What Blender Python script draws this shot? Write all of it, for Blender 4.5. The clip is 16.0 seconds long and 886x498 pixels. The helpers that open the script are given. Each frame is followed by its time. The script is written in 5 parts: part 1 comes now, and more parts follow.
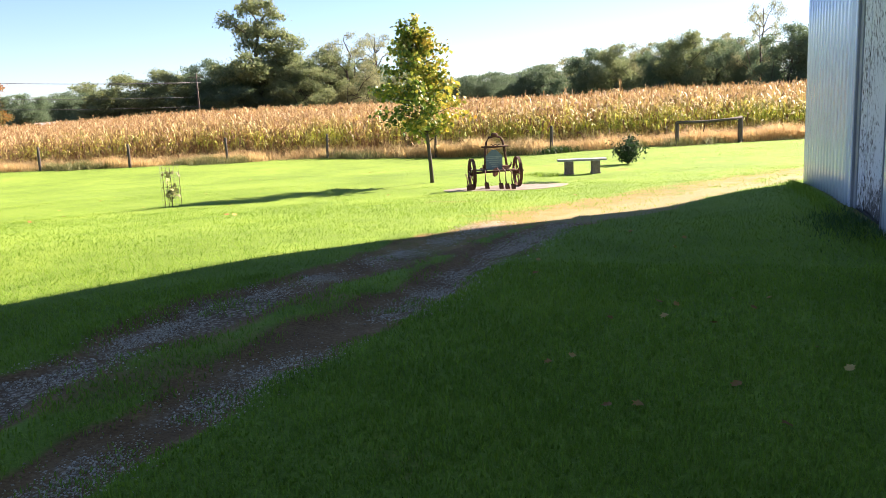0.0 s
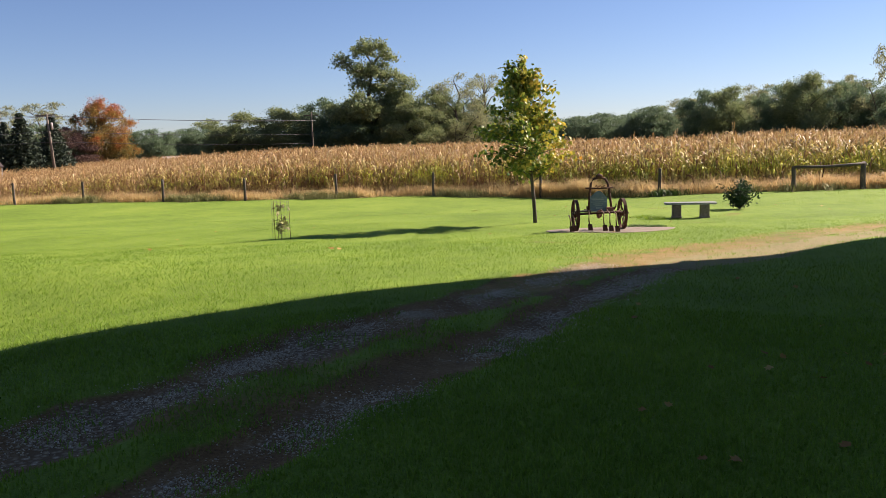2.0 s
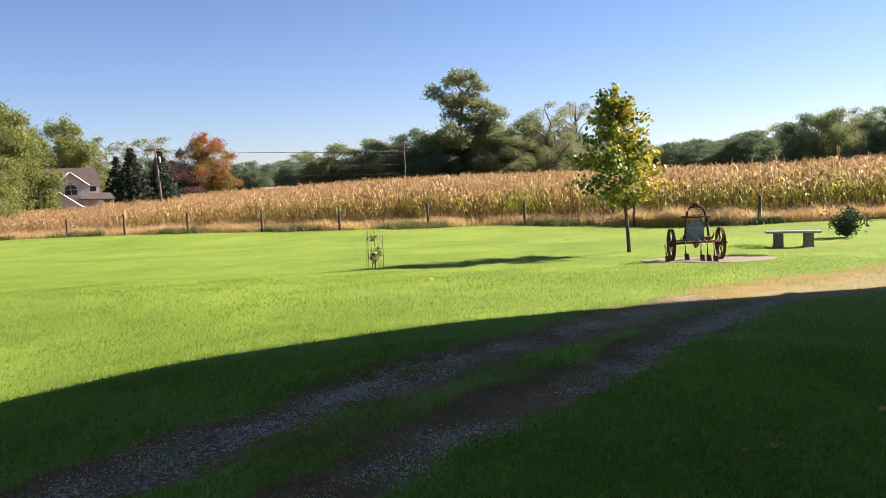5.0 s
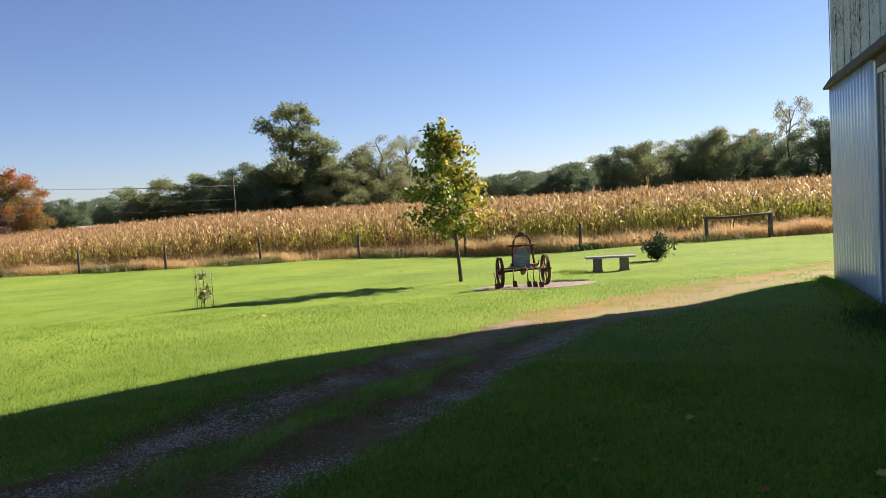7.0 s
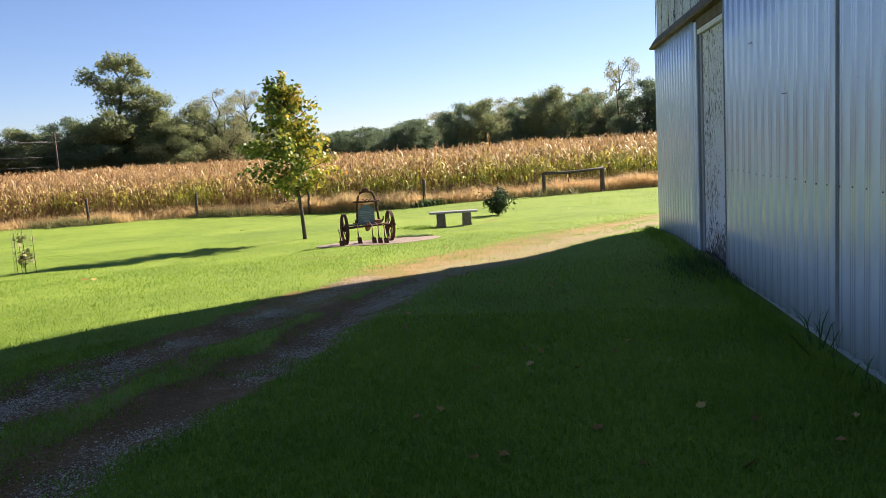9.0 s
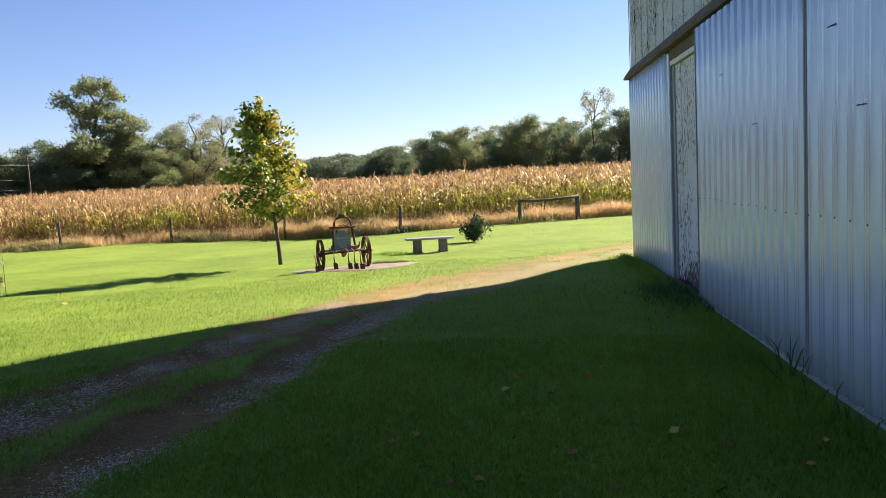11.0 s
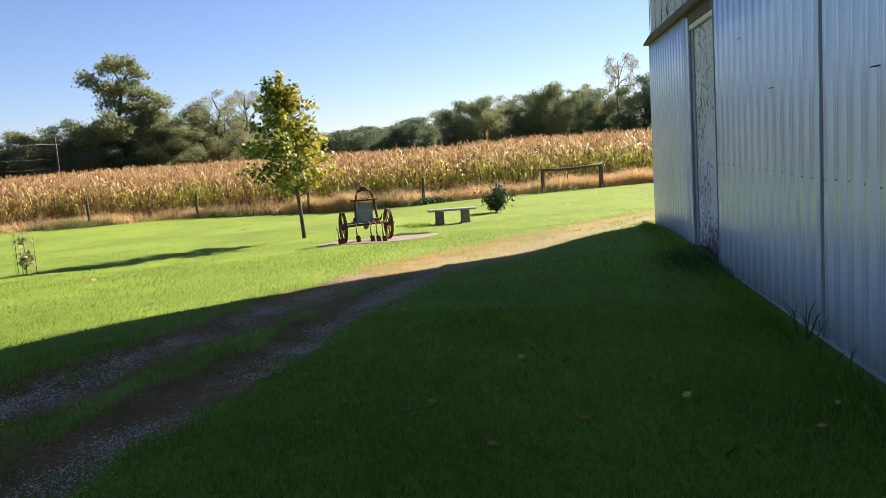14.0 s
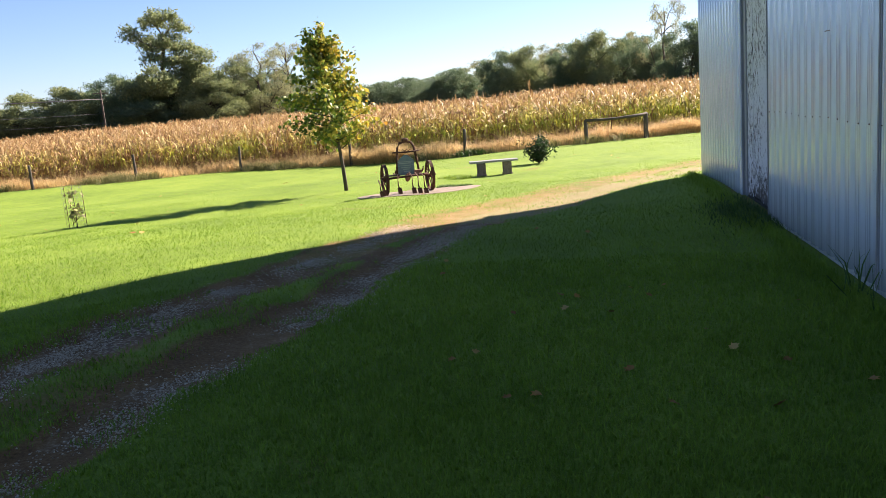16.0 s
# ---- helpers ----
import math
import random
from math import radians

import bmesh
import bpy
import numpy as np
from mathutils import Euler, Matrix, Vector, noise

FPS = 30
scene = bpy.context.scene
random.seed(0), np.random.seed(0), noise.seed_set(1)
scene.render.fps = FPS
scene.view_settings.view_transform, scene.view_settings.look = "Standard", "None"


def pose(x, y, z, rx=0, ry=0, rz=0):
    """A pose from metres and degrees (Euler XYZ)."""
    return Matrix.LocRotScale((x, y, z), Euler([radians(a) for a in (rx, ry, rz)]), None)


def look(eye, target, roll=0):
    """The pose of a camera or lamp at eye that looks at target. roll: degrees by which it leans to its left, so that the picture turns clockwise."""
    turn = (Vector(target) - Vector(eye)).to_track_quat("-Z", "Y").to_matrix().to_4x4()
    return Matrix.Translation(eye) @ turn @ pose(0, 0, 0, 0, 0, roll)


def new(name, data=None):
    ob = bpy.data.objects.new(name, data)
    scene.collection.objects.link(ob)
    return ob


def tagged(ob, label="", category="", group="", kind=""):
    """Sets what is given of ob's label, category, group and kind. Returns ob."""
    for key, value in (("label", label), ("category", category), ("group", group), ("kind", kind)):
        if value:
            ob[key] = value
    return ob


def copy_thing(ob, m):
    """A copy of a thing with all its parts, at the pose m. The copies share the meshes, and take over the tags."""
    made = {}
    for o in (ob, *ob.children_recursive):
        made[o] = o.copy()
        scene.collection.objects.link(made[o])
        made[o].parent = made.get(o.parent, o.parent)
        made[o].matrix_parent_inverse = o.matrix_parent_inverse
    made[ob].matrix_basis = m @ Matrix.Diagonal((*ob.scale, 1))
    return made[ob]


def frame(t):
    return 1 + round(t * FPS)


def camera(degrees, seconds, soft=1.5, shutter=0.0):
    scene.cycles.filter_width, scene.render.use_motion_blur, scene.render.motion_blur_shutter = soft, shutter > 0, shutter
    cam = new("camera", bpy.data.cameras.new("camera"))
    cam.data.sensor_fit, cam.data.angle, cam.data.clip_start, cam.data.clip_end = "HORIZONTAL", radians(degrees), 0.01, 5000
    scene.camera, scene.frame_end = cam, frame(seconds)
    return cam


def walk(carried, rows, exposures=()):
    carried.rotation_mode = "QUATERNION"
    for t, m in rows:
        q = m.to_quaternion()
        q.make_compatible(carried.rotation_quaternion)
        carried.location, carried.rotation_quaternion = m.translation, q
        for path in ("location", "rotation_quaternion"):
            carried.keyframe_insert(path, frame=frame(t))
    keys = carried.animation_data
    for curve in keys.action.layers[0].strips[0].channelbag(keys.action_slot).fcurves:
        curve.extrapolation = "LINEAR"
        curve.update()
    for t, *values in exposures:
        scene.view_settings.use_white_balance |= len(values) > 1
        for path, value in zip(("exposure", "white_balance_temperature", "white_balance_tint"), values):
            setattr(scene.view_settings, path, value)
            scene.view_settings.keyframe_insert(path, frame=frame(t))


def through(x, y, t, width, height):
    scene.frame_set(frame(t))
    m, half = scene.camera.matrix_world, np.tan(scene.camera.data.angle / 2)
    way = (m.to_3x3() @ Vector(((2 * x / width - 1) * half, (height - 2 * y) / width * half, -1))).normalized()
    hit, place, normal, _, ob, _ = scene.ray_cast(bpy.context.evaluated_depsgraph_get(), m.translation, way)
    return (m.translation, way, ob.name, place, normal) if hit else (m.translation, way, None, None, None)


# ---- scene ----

cam = camera(56.47, 16.0, soft=0.55)
# seconds, place, yaw, pitch, roll
PATH = [
    (0.0, -0.125, 0.088, 1.642, -1.66, -10.39, 2.48),
    (0.5, -0.092, 0.141, 1.639, 1.72, -8.57, 1.79),
    (1.0, -0.062, 0.105, 1.637, 3.11, -7.80, 1.77),
    (1.5, -0.065, 0.096, 1.646, 3.97, -7.48, 1.75),
    (2.0, -0.070, 0.088, 1.642, 5.72, -7.43, 1.68),
    (2.5, -0.079, 0.098, 1.636, 8.12, -7.56, 1.59),
    (3.0, -0.104, 0.114, 1.635, 10.21, -7.73, 1.93),
    (3.2, -0.105, 0.112, 1.638, 10.90, -7.85, 2.02),
    (4.25, -0.095, 0.085, 1.662, 13.30, -7.25, 2.25),
    (5.3, -0.084, 0.062, 1.682, 10.05, -3.85, 2.46),
    (5.5, -0.082, 0.060, 1.684, 8.28, -2.85, 2.53),
    (6.0, -0.070, 0.060, 1.685, 5.30, -1.76, 2.68),
    (6.5, -0.044, 0.034, 1.687, 2.82, -2.31, 3.09),
    (7.0, -0.041, 0.033, 1.680, 0.48, -3.53, 3.32),
    (7.5, -0.032, 0.028, 1.685, -1.42, -4.49, 3.45),
    (8.0, -0.025, 0.038, 1.672, -3.65, -5.57, 3.51),
    (8.5, -0.030, 0.073, 1.660, -6.54, -6.54, 3.44),
    (9.0, -0.030, 0.078, 1.654, -10.31, -7.13, 3.35),
    (9.5, -0.048, 0.066, 1.651, -13.67, -7.20, 3.04),
    (10.0, -0.071, 0.089, 1.644, -14.06, -6.54, 3.02),
    (10.2, -0.065, 0.080, 1.644, -13.28, -6.18, 2.98),
    (11.25, -0.030, 0.040, 1.647, -11.90, -5.30, 2.80),
    (12.3, -0.004, 0.003, 1.650, -12.88, -5.80, 2.70),
    (12.5, 0.001, -0.001, 1.650, -13.00, -6.06, 2.70),
    (13.0, 0.030, -0.010, 1.642, -13.00, -6.32, 2.93),
    (13.5, 0.041, -0.023, 1.644, -12.29, -6.55, 3.31),
    (14.0, 0.026, -0.030, 1.645, -10.28, -7.26, 3.98),
    (14.5, 0.023, -0.025, 1.643, -8.89, -8.11, 4.21),
    (15.0, 0.015, -0.012, 1.636, -8.19, -8.76, 4.32),
    (15.5, 0.010, -0.012, 1.630, -7.71, -9.53, 4.47),
    (16.0, 0.018, 0.000, 1.630, -7.46, -10.35, 4.55),
]
WHITE = (6250, 25)
EXPOSURE = [(t, stops, *WHITE) for t, stops in (
    (0.0, 2.5), (0.3, 2.25), (0.6, 1.85), (1.0, 1.7), (1.5, 1.6), (2.0, 1.56), (2.5, 1.86), (3.2, 1.92), (5.3, 1.92), (6.0, 1.74), (7.0, 1.70), (8.0, 1.75),
    (9.0, 1.90), (9.5, 2.08), (10.2, 2.04), (12.5, 1.80), (13.2, 1.78), (14.0, 1.90), (15.0, 2.02), (16.0, 2.16))]
walk(cam, [(t, pose(x, y, z, 90 + pitch, roll, yaw)) for t, x, y, z, yaw, pitch, roll in PATH], EXPOSURE)

# ---- light: clear autumn sky and a low sun beyond the barn ----
SUN_ELEVATION, SUN_AZIMUTH = radians(31.5), radians(56.8)
world = bpy.data.worlds.new("world")
scene.world = world
world.use_nodes = True
sky = world.node_tree.nodes.new("ShaderNodeTexSky")
sky.sky_type, sky.sun_disc = "NISHITA", False
sky.sun_elevation, sky.sun_rotation = SUN_ELEVATION, SUN_AZIMUTH
sky.air_density, sky.dust_density, sky.ozone_density = 0.85, 0.15, 4.2
background = world.node_tree.nodes["Background"]
background.inputs["Strength"].default_value = 0.0365
world.node_tree.links.new(sky.outputs[0], background.inputs["Color"])
sun = new("sun", bpy.data.lights.new("sun", "SUN"))
sun.data.energy, sun.data.angle, sun.data.color = 4.8, radians(0.5), (1.0, 0.89, 0.71)
toward = Vector((math.sin(SUN_AZIMUTH) * math.cos(SUN_ELEVATION), math.cos(SUN_AZIMUTH) * math.cos(SUN_ELEVATION), math.sin(SUN_ELEVATION)))
sun.matrix_world = look(toward * 60, (0, 0, 0))


# ---- materials ----
class Nodes:
    def __init__(self, name):
        self.mat = bpy.data.materials.new(name)
        self.mat.use_nodes = True
        self.tree = self.mat.node_tree
        self.bsdf = self.tree.nodes["Principled BSDF"]
        self.out = self.tree.nodes["Material Output"]

    def put(self, value, socket):
        if isinstance(value, bpy.types.NodeSocket):
            self.tree.links.new(value, socket)
        elif isinstance(value, tuple) and len(value) == 3 and socket.type == "RGBA":
            socket.default_value = (*value, 1)
        else:
            socket.default_value = value

    def node(self, kind, out=0, **inputs):
        n = self.tree.nodes.new(kind)
        for k, v in inputs.items():
            self.put(v, n.inputs[int(k[1:]) if k[0] == "i" and k[1:].isdigit() else k.replace("_", " ")])
        return n.outputs[out]

    def coords(self, scale=(1, 1, 1)):
        c = self.node("ShaderNodeTexCoord", out="Object")
        return self.node("ShaderNodeMapping", Vector=c, Scale=scale)

    def noise(self, vec, scale, detail=4.0, rough=0.6):
        return self.node("ShaderNodeTexNoise", Vector=vec, Scale=float(scale), Detail=float(detail), Roughness=float(rough))

    def math(self, op, a, b=0.0, clamp=False):
        n = self.tree.nodes.new("ShaderNodeMath")
        n.operation, n.use_clamp = op, clamp
        self.put(a, n.inputs[0])
        self.put(b, n.inputs[1])
        return n.outputs[0]

    def span(self, v, lo, hi):
        n = self.tree.nodes.new("ShaderNodeMapRange")
        self.put(v, n.inputs["Value"])
        n.inputs["From Min"].default_value, n.inputs["From Max"].default_value = lo, hi
        return n.outputs[0]

    def ramp(self, fac, cols):
        n = self.tree.nodes.new("ShaderNodeValToRGB")
        while len(n.color_ramp.elements) < len(cols):
            n.color_ramp.elements.new(0.5)
        for i, (e, c) in enumerate(zip(n.color_ramp.elements, cols)):
            e.position, e.color = i / (len(cols) - 1), (*c, 1)
        self.put(fac, n.inputs[0])
        return n.outputs[0]

    def mix(self, fac, a, b):
        n = self.tree.nodes.new("ShaderNodeMix")
        n.data_type = "RGBA"
        self.put(fac, n.inputs[0])
        self.put(a, n.inputs[6])
        self.put(b, n.inputs[7])
        return n.outputs[2]

    def bump(self, height, strength=0.4, distance=0.01):
        self.put(self.node("ShaderNodeBump", Height=height, Strength=strength, Distance=distance), self.bsdf.inputs["Normal"])

    def finish(self, color, rough=0.8, metal=0.0, spec=0.3, through=0.0):
        b = self.bsdf.inputs
        self.put(color, b["Base Color"])
        self.put(rough, b["Roughness"])
        b["Metallic"].default_value, b["Specular IOR Level"].default_value = metal, spec
        if through:
            t = self.node("ShaderNodeBsdfTranslucent", Color=color)
            self.put(self.node("ShaderNodeMixShader", i0=through, i1=self.bsdf.outputs[0], i2=t), self.out.inputs[0])
        return self.mat


def shade(name, cols, scale=8.0, rough=0.8, bump=0.0, metal=0.0, spec=0.3, island=0.0, each=0.0, through=0.0, stretch=(1, 1, 1), big=0.12, sideways=0.0):
    """A surface of several tones: fine grain and broad patches, with a tone of its own for each island or object if asked."""
    n = Nodes(name)
    v = n.coords(stretch)
    fine, broad = n.noise(v, scale, 6, 0.65), n.noise(v, scale * big, 3)
    fac = n.span(n.math("ADD", n.math("MULTIPLY", fine, 0.55), n.math("MULTIPLY", broad, 0.45)), 0.34, 0.66)
    if island:
        fac = n.math("ADD", n.math("MULTIPLY", fac, 1 - island), n.math("MULTIPLY", n.node("ShaderNodeNewGeometry", out="Random Per Island"), island))
    if each:
        fac = n.math("ADD", n.math("MULTIPLY", fac, 1 - each), n.math("MULTIPLY", n.node("ShaderNodeObjectInfo", out="Random"), each))
    if sideways:
        fac = n.math("ADD", fac, n.math("MULTIPLY", n.node("ShaderNodeSeparateXYZ", out="X", Vector=n.coords()), sideways))
    if bump:
        n.bump(fine, bump, 0.02)
    return n.finish(n.ramp(fac, cols), rough, metal, spec, through)


def ground_material():
    n = Nodes("lawn_and_drive")
    v = n.coords()
    mid, fine, broad = n.noise(v, 2.2, 5), n.noise(v, 42, 5, 0.7), n.noise(v, 0.22, 4)
    stone = n.tree.nodes.new("ShaderNodeTexVoronoi")
    n.put(v, stone.inputs["Vector"])
    stone.inputs["Scale"].default_value = 26
    grass = n.ramp(n.span(n.math("ADD", n.math("MULTIPLY", fine, 0.45), n.math("ADD", n.math("MULTIPLY", mid, 0.25), n.math("MULTIPLY", broad, 0.40))), 0.40, 0.70),
                   [(0.076, 0.126, 0.013), (0.138, 0.212, 0.023), (0.205, 0.275, 0.035)])
    soil = n.ramp(n.span(n.math("ADD", n.math("MULTIPLY", fine, 0.6), n.math("MULTIPLY", mid, 0.4)), 0.35, 0.65),
                  [(0.085, 0.044, 0.015), (0.165, 0.094, 0.036), (0.27, 0.168, 0.072)])
    gravel = n.mix(n.span(stone.outputs["Distance"], 0.1, 0.6), n.ramp(stone.outputs["Color"], [(0.22, 0.165, 0.095), (0.40, 0.315, 0.205), (0.56, 0.47, 0.34)]), (0.13, 0.082, 0.040))
    # orange and tan dirt of the drive, with sunlight put into the colour
    sunlit_rust = n.ramp(n.span(n.math("ADD", n.math("MULTIPLY", fine, 0.5), n.math("MULTIPLY", mid, 0.5)), 0.38, 0.62), [(0.11, 0.145, 0.024), (0.20, 0.140, 0.044), (0.28, 0.175, 0.066)])
    sunlit_dust = n.ramp(n.span(fine, 0.35, 0.65), [(0.145, 0.140, 0.042), (0.275, 0.215, 0.11)])
    field = n.ramp(n.span(fine, 0.3, 0.7), [(0.09, 0.055, 0.025), (0.19, 0.12, 0.055)])

    def mask(name, wobble=0.9):
        a = n.node("ShaderNodeAttribute", out="Fac")
        a.node.attribute_name = name
        shaken = n.math("ADD", a, n.math("MULTIPLY", n.math("SUBTRACT", n.math("ADD", n.math("MULTIPLY", mid, 0.6), n.math("MULTIPLY", fine, 0.4)), 0.5), wobble))
        return n.span(shaken, 0.35, 0.62)
    col = n.mix(mask("soil"), grass, soil)
    col = n.mix(mask("gravel", 1.5), col, gravel)
    col = n.mix(mask("sunlit_rust", 1.6), col, sunlit_rust)
    col = n.mix(mask("sunlit_dust", 1.5), col, sunlit_dust)
    col = n.mix(mask("field", 0.3), col, field)
    n.bump(n.math("ADD", fine, n.math("MULTIPLY", stone.outputs["Distance"], -0.4)), 0.4, 0.02)
    return n.finish(col, 0.95, 0, 0.15)


def peeling_paint(name, paint, wood, amount):
    n = Nodes(name)
    v = n.coords((9, 9, 3.0))
    flakes, broad, grain = n.noise(v, 4.6, 5, 0.62), n.noise(n.coords(), 0.9, 3), n.noise(n.coords((40, 40, 1.5)), 4, 5)
    base = n.node("ShaderNodeSeparateXYZ", out="Z", Vector=n.coords())
    low = n.span(base, 0.55, 0.1)
    bare = n.span(n.math("ADD", n.math("ADD", n.math("MULTIPLY", flakes, 0.75), n.math("MULTIPLY", broad, 0.35)), n.math("MULTIPLY", low, 0.13)), 0.64 - amount, 0.68 - amount)
    col = n.mix(bare, n.ramp(grain, [tuple(c * 0.8 for c in paint), paint]), n.ramp(grain, [tuple(c * 0.5 for c in wood), wood]))
    n.bump(n.math("SUBTRACT", grain, bare), 0.5, 0.006)
    return n.finish(col, 0.75)


def sheet_metal():
    n = Nodes("painted_sheet_metal")
    v = n.coords((1, 1, 0.12))
    streak, broad, specks = n.noise(v, 22, 5), n.noise(n.coords(), 0.8, 4), n.noise(n.coords(), 60, 3)
    fac = n.span(n.math("ADD", n.math("MULTIPLY", streak, 0.5), n.math("MULTIPLY", broad, 0.5)), 0.35, 0.65)
    col = n.ramp(fac, [(0.53, 0.60, 0.71), (0.59, 0.66, 0.77), (0.65, 0.72, 0.82)])
    col = n.mix(n.span(specks, 0.72, 0.78), col, (0.22, 0.15, 0.10))
    return n.finish(col, n.math("ADD", 0.23, n.math("MULTIPLY", broad, 0.06)), 0.26, 0.45)


def corn_material():
    n = Nodes("drying_corn")
    v = n.coords()
    isl = n.node("ShaderNodeNewGeometry", out="Random Per Island")
    patch, fine = n.noise(n.coords((0.16, 0.16, 0.16)), 1.6, 4), n.noise(v, 9, 3)
    dry = n.ramp(n.math("ADD", n.math("MULTIPLY", isl, 0.75), n.math("MULTIPLY", fine, 0.25)), [(0.13, 0.066, 0.025), (0.28, 0.165, 0.066), (0.39, 0.25, 0.105), (0.47, 0.33, 0.15), (0.66, 0.54, 0.33)])
    green = n.ramp(isl, [(0.11, 0.19, 0.015), (0.32, 0.44, 0.038), (0.64, 0.58, 0.09)])
    height = n.node("ShaderNodeAttribute", out="Fac")
    height.node.attribute_name = "height"
    middle = n.math("SUBTRACT", 1.0, n.math("MULTIPLY", n.math("ABSOLUTE", n.math("SUBTRACT", height, 0.47)), 2.3), clamp=True)
    amount = n.math("MULTIPLY", n.span(n.math("ADD", n.math("ADD", n.math("MULTIPLY", patch, 0.7), n.math("MULTIPLY", isl, 0.3)), n.math("MULTIPLY", n.node("ShaderNodeSeparateXYZ", out="X", Vector=v), 0.0045)), 0.40, 0.55), middle)
    return n.finish(n.mix(amount, dry, green), 0.6, 0, 0.35, 0.33)


def maple_material():
    n = Nodes("turning_maple_leaves")
    v = n.coords()
    isl = n.node("ShaderNodeNewGeometry", out="Random Per Island")
    sep = n.node("ShaderNodeSeparateXYZ", Vector=v)
    z = sep.node.outputs["Z"]
    x = sep.node.outputs["X"]
    patch = n.noise(v, 0.22, 2)
    fac = n.math("ADD", n.math("ADD", n.math("MULTIPLY", patch, 1.2), n.math("MULTIPLY", isl, 0.25)), n.math("ADD", n.math("MULTIPLY", z, 0.035), n.math("MULTIPLY", x, 0.02)))
    return n.finish(n.ramp(n.span(fac, 0.60, 1.35), [(0.08, 0.06, 0.04), (0.17, 0.155, 0.045), (0.29, 0.185, 0.045), (0.38, 0.12, 0.038), (0.34, 0.07, 0.035)]), 0.7, 0, 0.2, 0.45)


M_GROUND = ground_material()
M_GRASS = shade("grass_blades", [(0.098, 0.178, 0.015), (0.172, 0.284, 0.025), (0.258, 0.362, 0.042)], 0.9, 0.6, spec=0.25, island=0.35, through=0.48)
M_STRAW = shade("dry_grass", [(0.42, 0.29, 0.115), (0.62, 0.46, 0.20), (0.78, 0.63, 0.34)], 1.2, 0.7, island=0.6, through=0.58)
M_RUSSET = shade("russet_weeds", [(0.34, 0.21, 0.085), (0.55, 0.38, 0.17), (0.72, 0.56, 0.30)], 1.2, 0.7, island=0.6, through=0.58)
M_WEED = shade("green_weeds", [(0.10, 0.115, 0.035), (0.24, 0.235, 0.085), (0.42, 0.39, 0.18)], 1.0, 0.7, island=0.6, through=0.3)
M_DARKWEED = shade("dark_weeds", [(0.03, 0.07, 0.014), (0.07, 0.14, 0.025)], 2.0, 0.6, island=0.6, through=0.25)
M_STONE = shade("gravel_stones", [(0.20, 0.155, 0.095), (0.37, 0.30, 0.205), (0.60, 0.52, 0.40)], 6, 0.85, island=0.8)
M_CORN = corn_material()
M_METAL = sheet_metal()
M_TRIM = shade("grey_trim_paint", [(0.20, 0.21, 0.22), (0.30, 0.31, 0.32)], 5, 0.5, 0.1)
M_WHITETRIM = shade("white_trim_paint", [(0.50, 0.50, 0.48), (0.70, 0.70, 0.67)], 5, 0.6, 0.1)
M_PEEL = peeling_paint("peeling_white_paint", (0.72, 0.73, 0.74), (0.09, 0.08, 0.07), 0.055)
M_UPPER = peeling_paint("weathered_white_boards", (0.55, 0.58, 0.63), (0.075, 0.07, 0.065), 0.055)
M_OLDWOOD = shade("old_grey_wood", [(0.07, 0.055, 0.042), (0.14, 0.115, 0.09), (0.21, 0.18, 0.145)], 14, 0.9, 0.5, stretch=(3, 3, 0.3), each=0.3)
M_POST = shade("dark_weathered_post", [(0.035, 0.028, 0.022), (0.08, 0.065, 0.05), (0.13, 0.11, 0.09)], 12, 0.9, 0.5, stretch=(3, 3, 0.3), each=0.3)
M_DARKWOOD = shade("dark_wood", [(0.03, 0.024, 0.02), (0.07, 0.055, 0.045)], 10, 0.9, 0.4)
M_CONCRETE = shade("weathered_concrete", [(0.085, 0.066, 0.052), (0.14, 0.115, 0.095), (0.19, 0.165, 0.14)], 18, 0.9, 0.5)
M_SLAB = shade("pink_concrete_pad", [(0.12, 0.09, 0.062), (0.20, 0.158, 0.115), (0.27, 0.222, 0.17)], 7, 0.92, 0.4)
M_SEATSTONE = shade("pale_bench_stone", [(0.17, 0.175, 0.16), (0.28, 0.285, 0.265)], 22, 0.7, 0.4)
M_RUST = shade("rusted_iron", [(0.030, 0.017, 0.012), (0.075, 0.036, 0.022), (0.16, 0.075, 0.040)], 16, 0.85, 0.5, metal=0.2)
M_REDRUST = shade("flaking_red_rust", [(0.13, 0.055, 0.035), (0.30, 0.15, 0.10)], 12, 0.85, 0.4)
M_SLATE = shade("green_grey_slate", [(0.095, 0.145, 0.16), (0.15, 0.21, 0.23)], 9, 0.55, 0.2)
M_PALE = shade("pale_lettering", [(0.22, 0.27, 0.25), (0.30, 0.35, 0.33)], 20, 0.7)
M_BARK = shade("grey_brown_bark", [(0.045, 0.036, 0.028), (0.10, 0.082, 0.065)], 9, 0.95, 0.6, stretch=(1, 1, 0.3))
M_YOUNGLEAF = shade("turning_tree_leaves", [(0.050, 0.095, 0.014), (0.095, 0.155, 0.020), (0.21, 0.235, 0.030), (0.42, 0.34, 0.045), (0.58, 0.28, 0.04)], 1.3, 0.5, spec=0.4, island=0.55, through=0.42, big=0.5, sideways=0.20)
M_LEAF_DARK = shade("dark_green_foliage", [(0.062, 0.100, 0.054), (0.122, 0.178, 0.092), (0.215, 0.272, 0.140)], 0.5, 0.7, island=0.55, through=0.42)
M_LEAF_MID = shade("olive_green_foliage", [(0.092, 0.126, 0.056), (0.195, 0.235, 0.096), (0.33, 0.355, 0.158)], 0.5, 0.7, island=0.55, through=0.44)
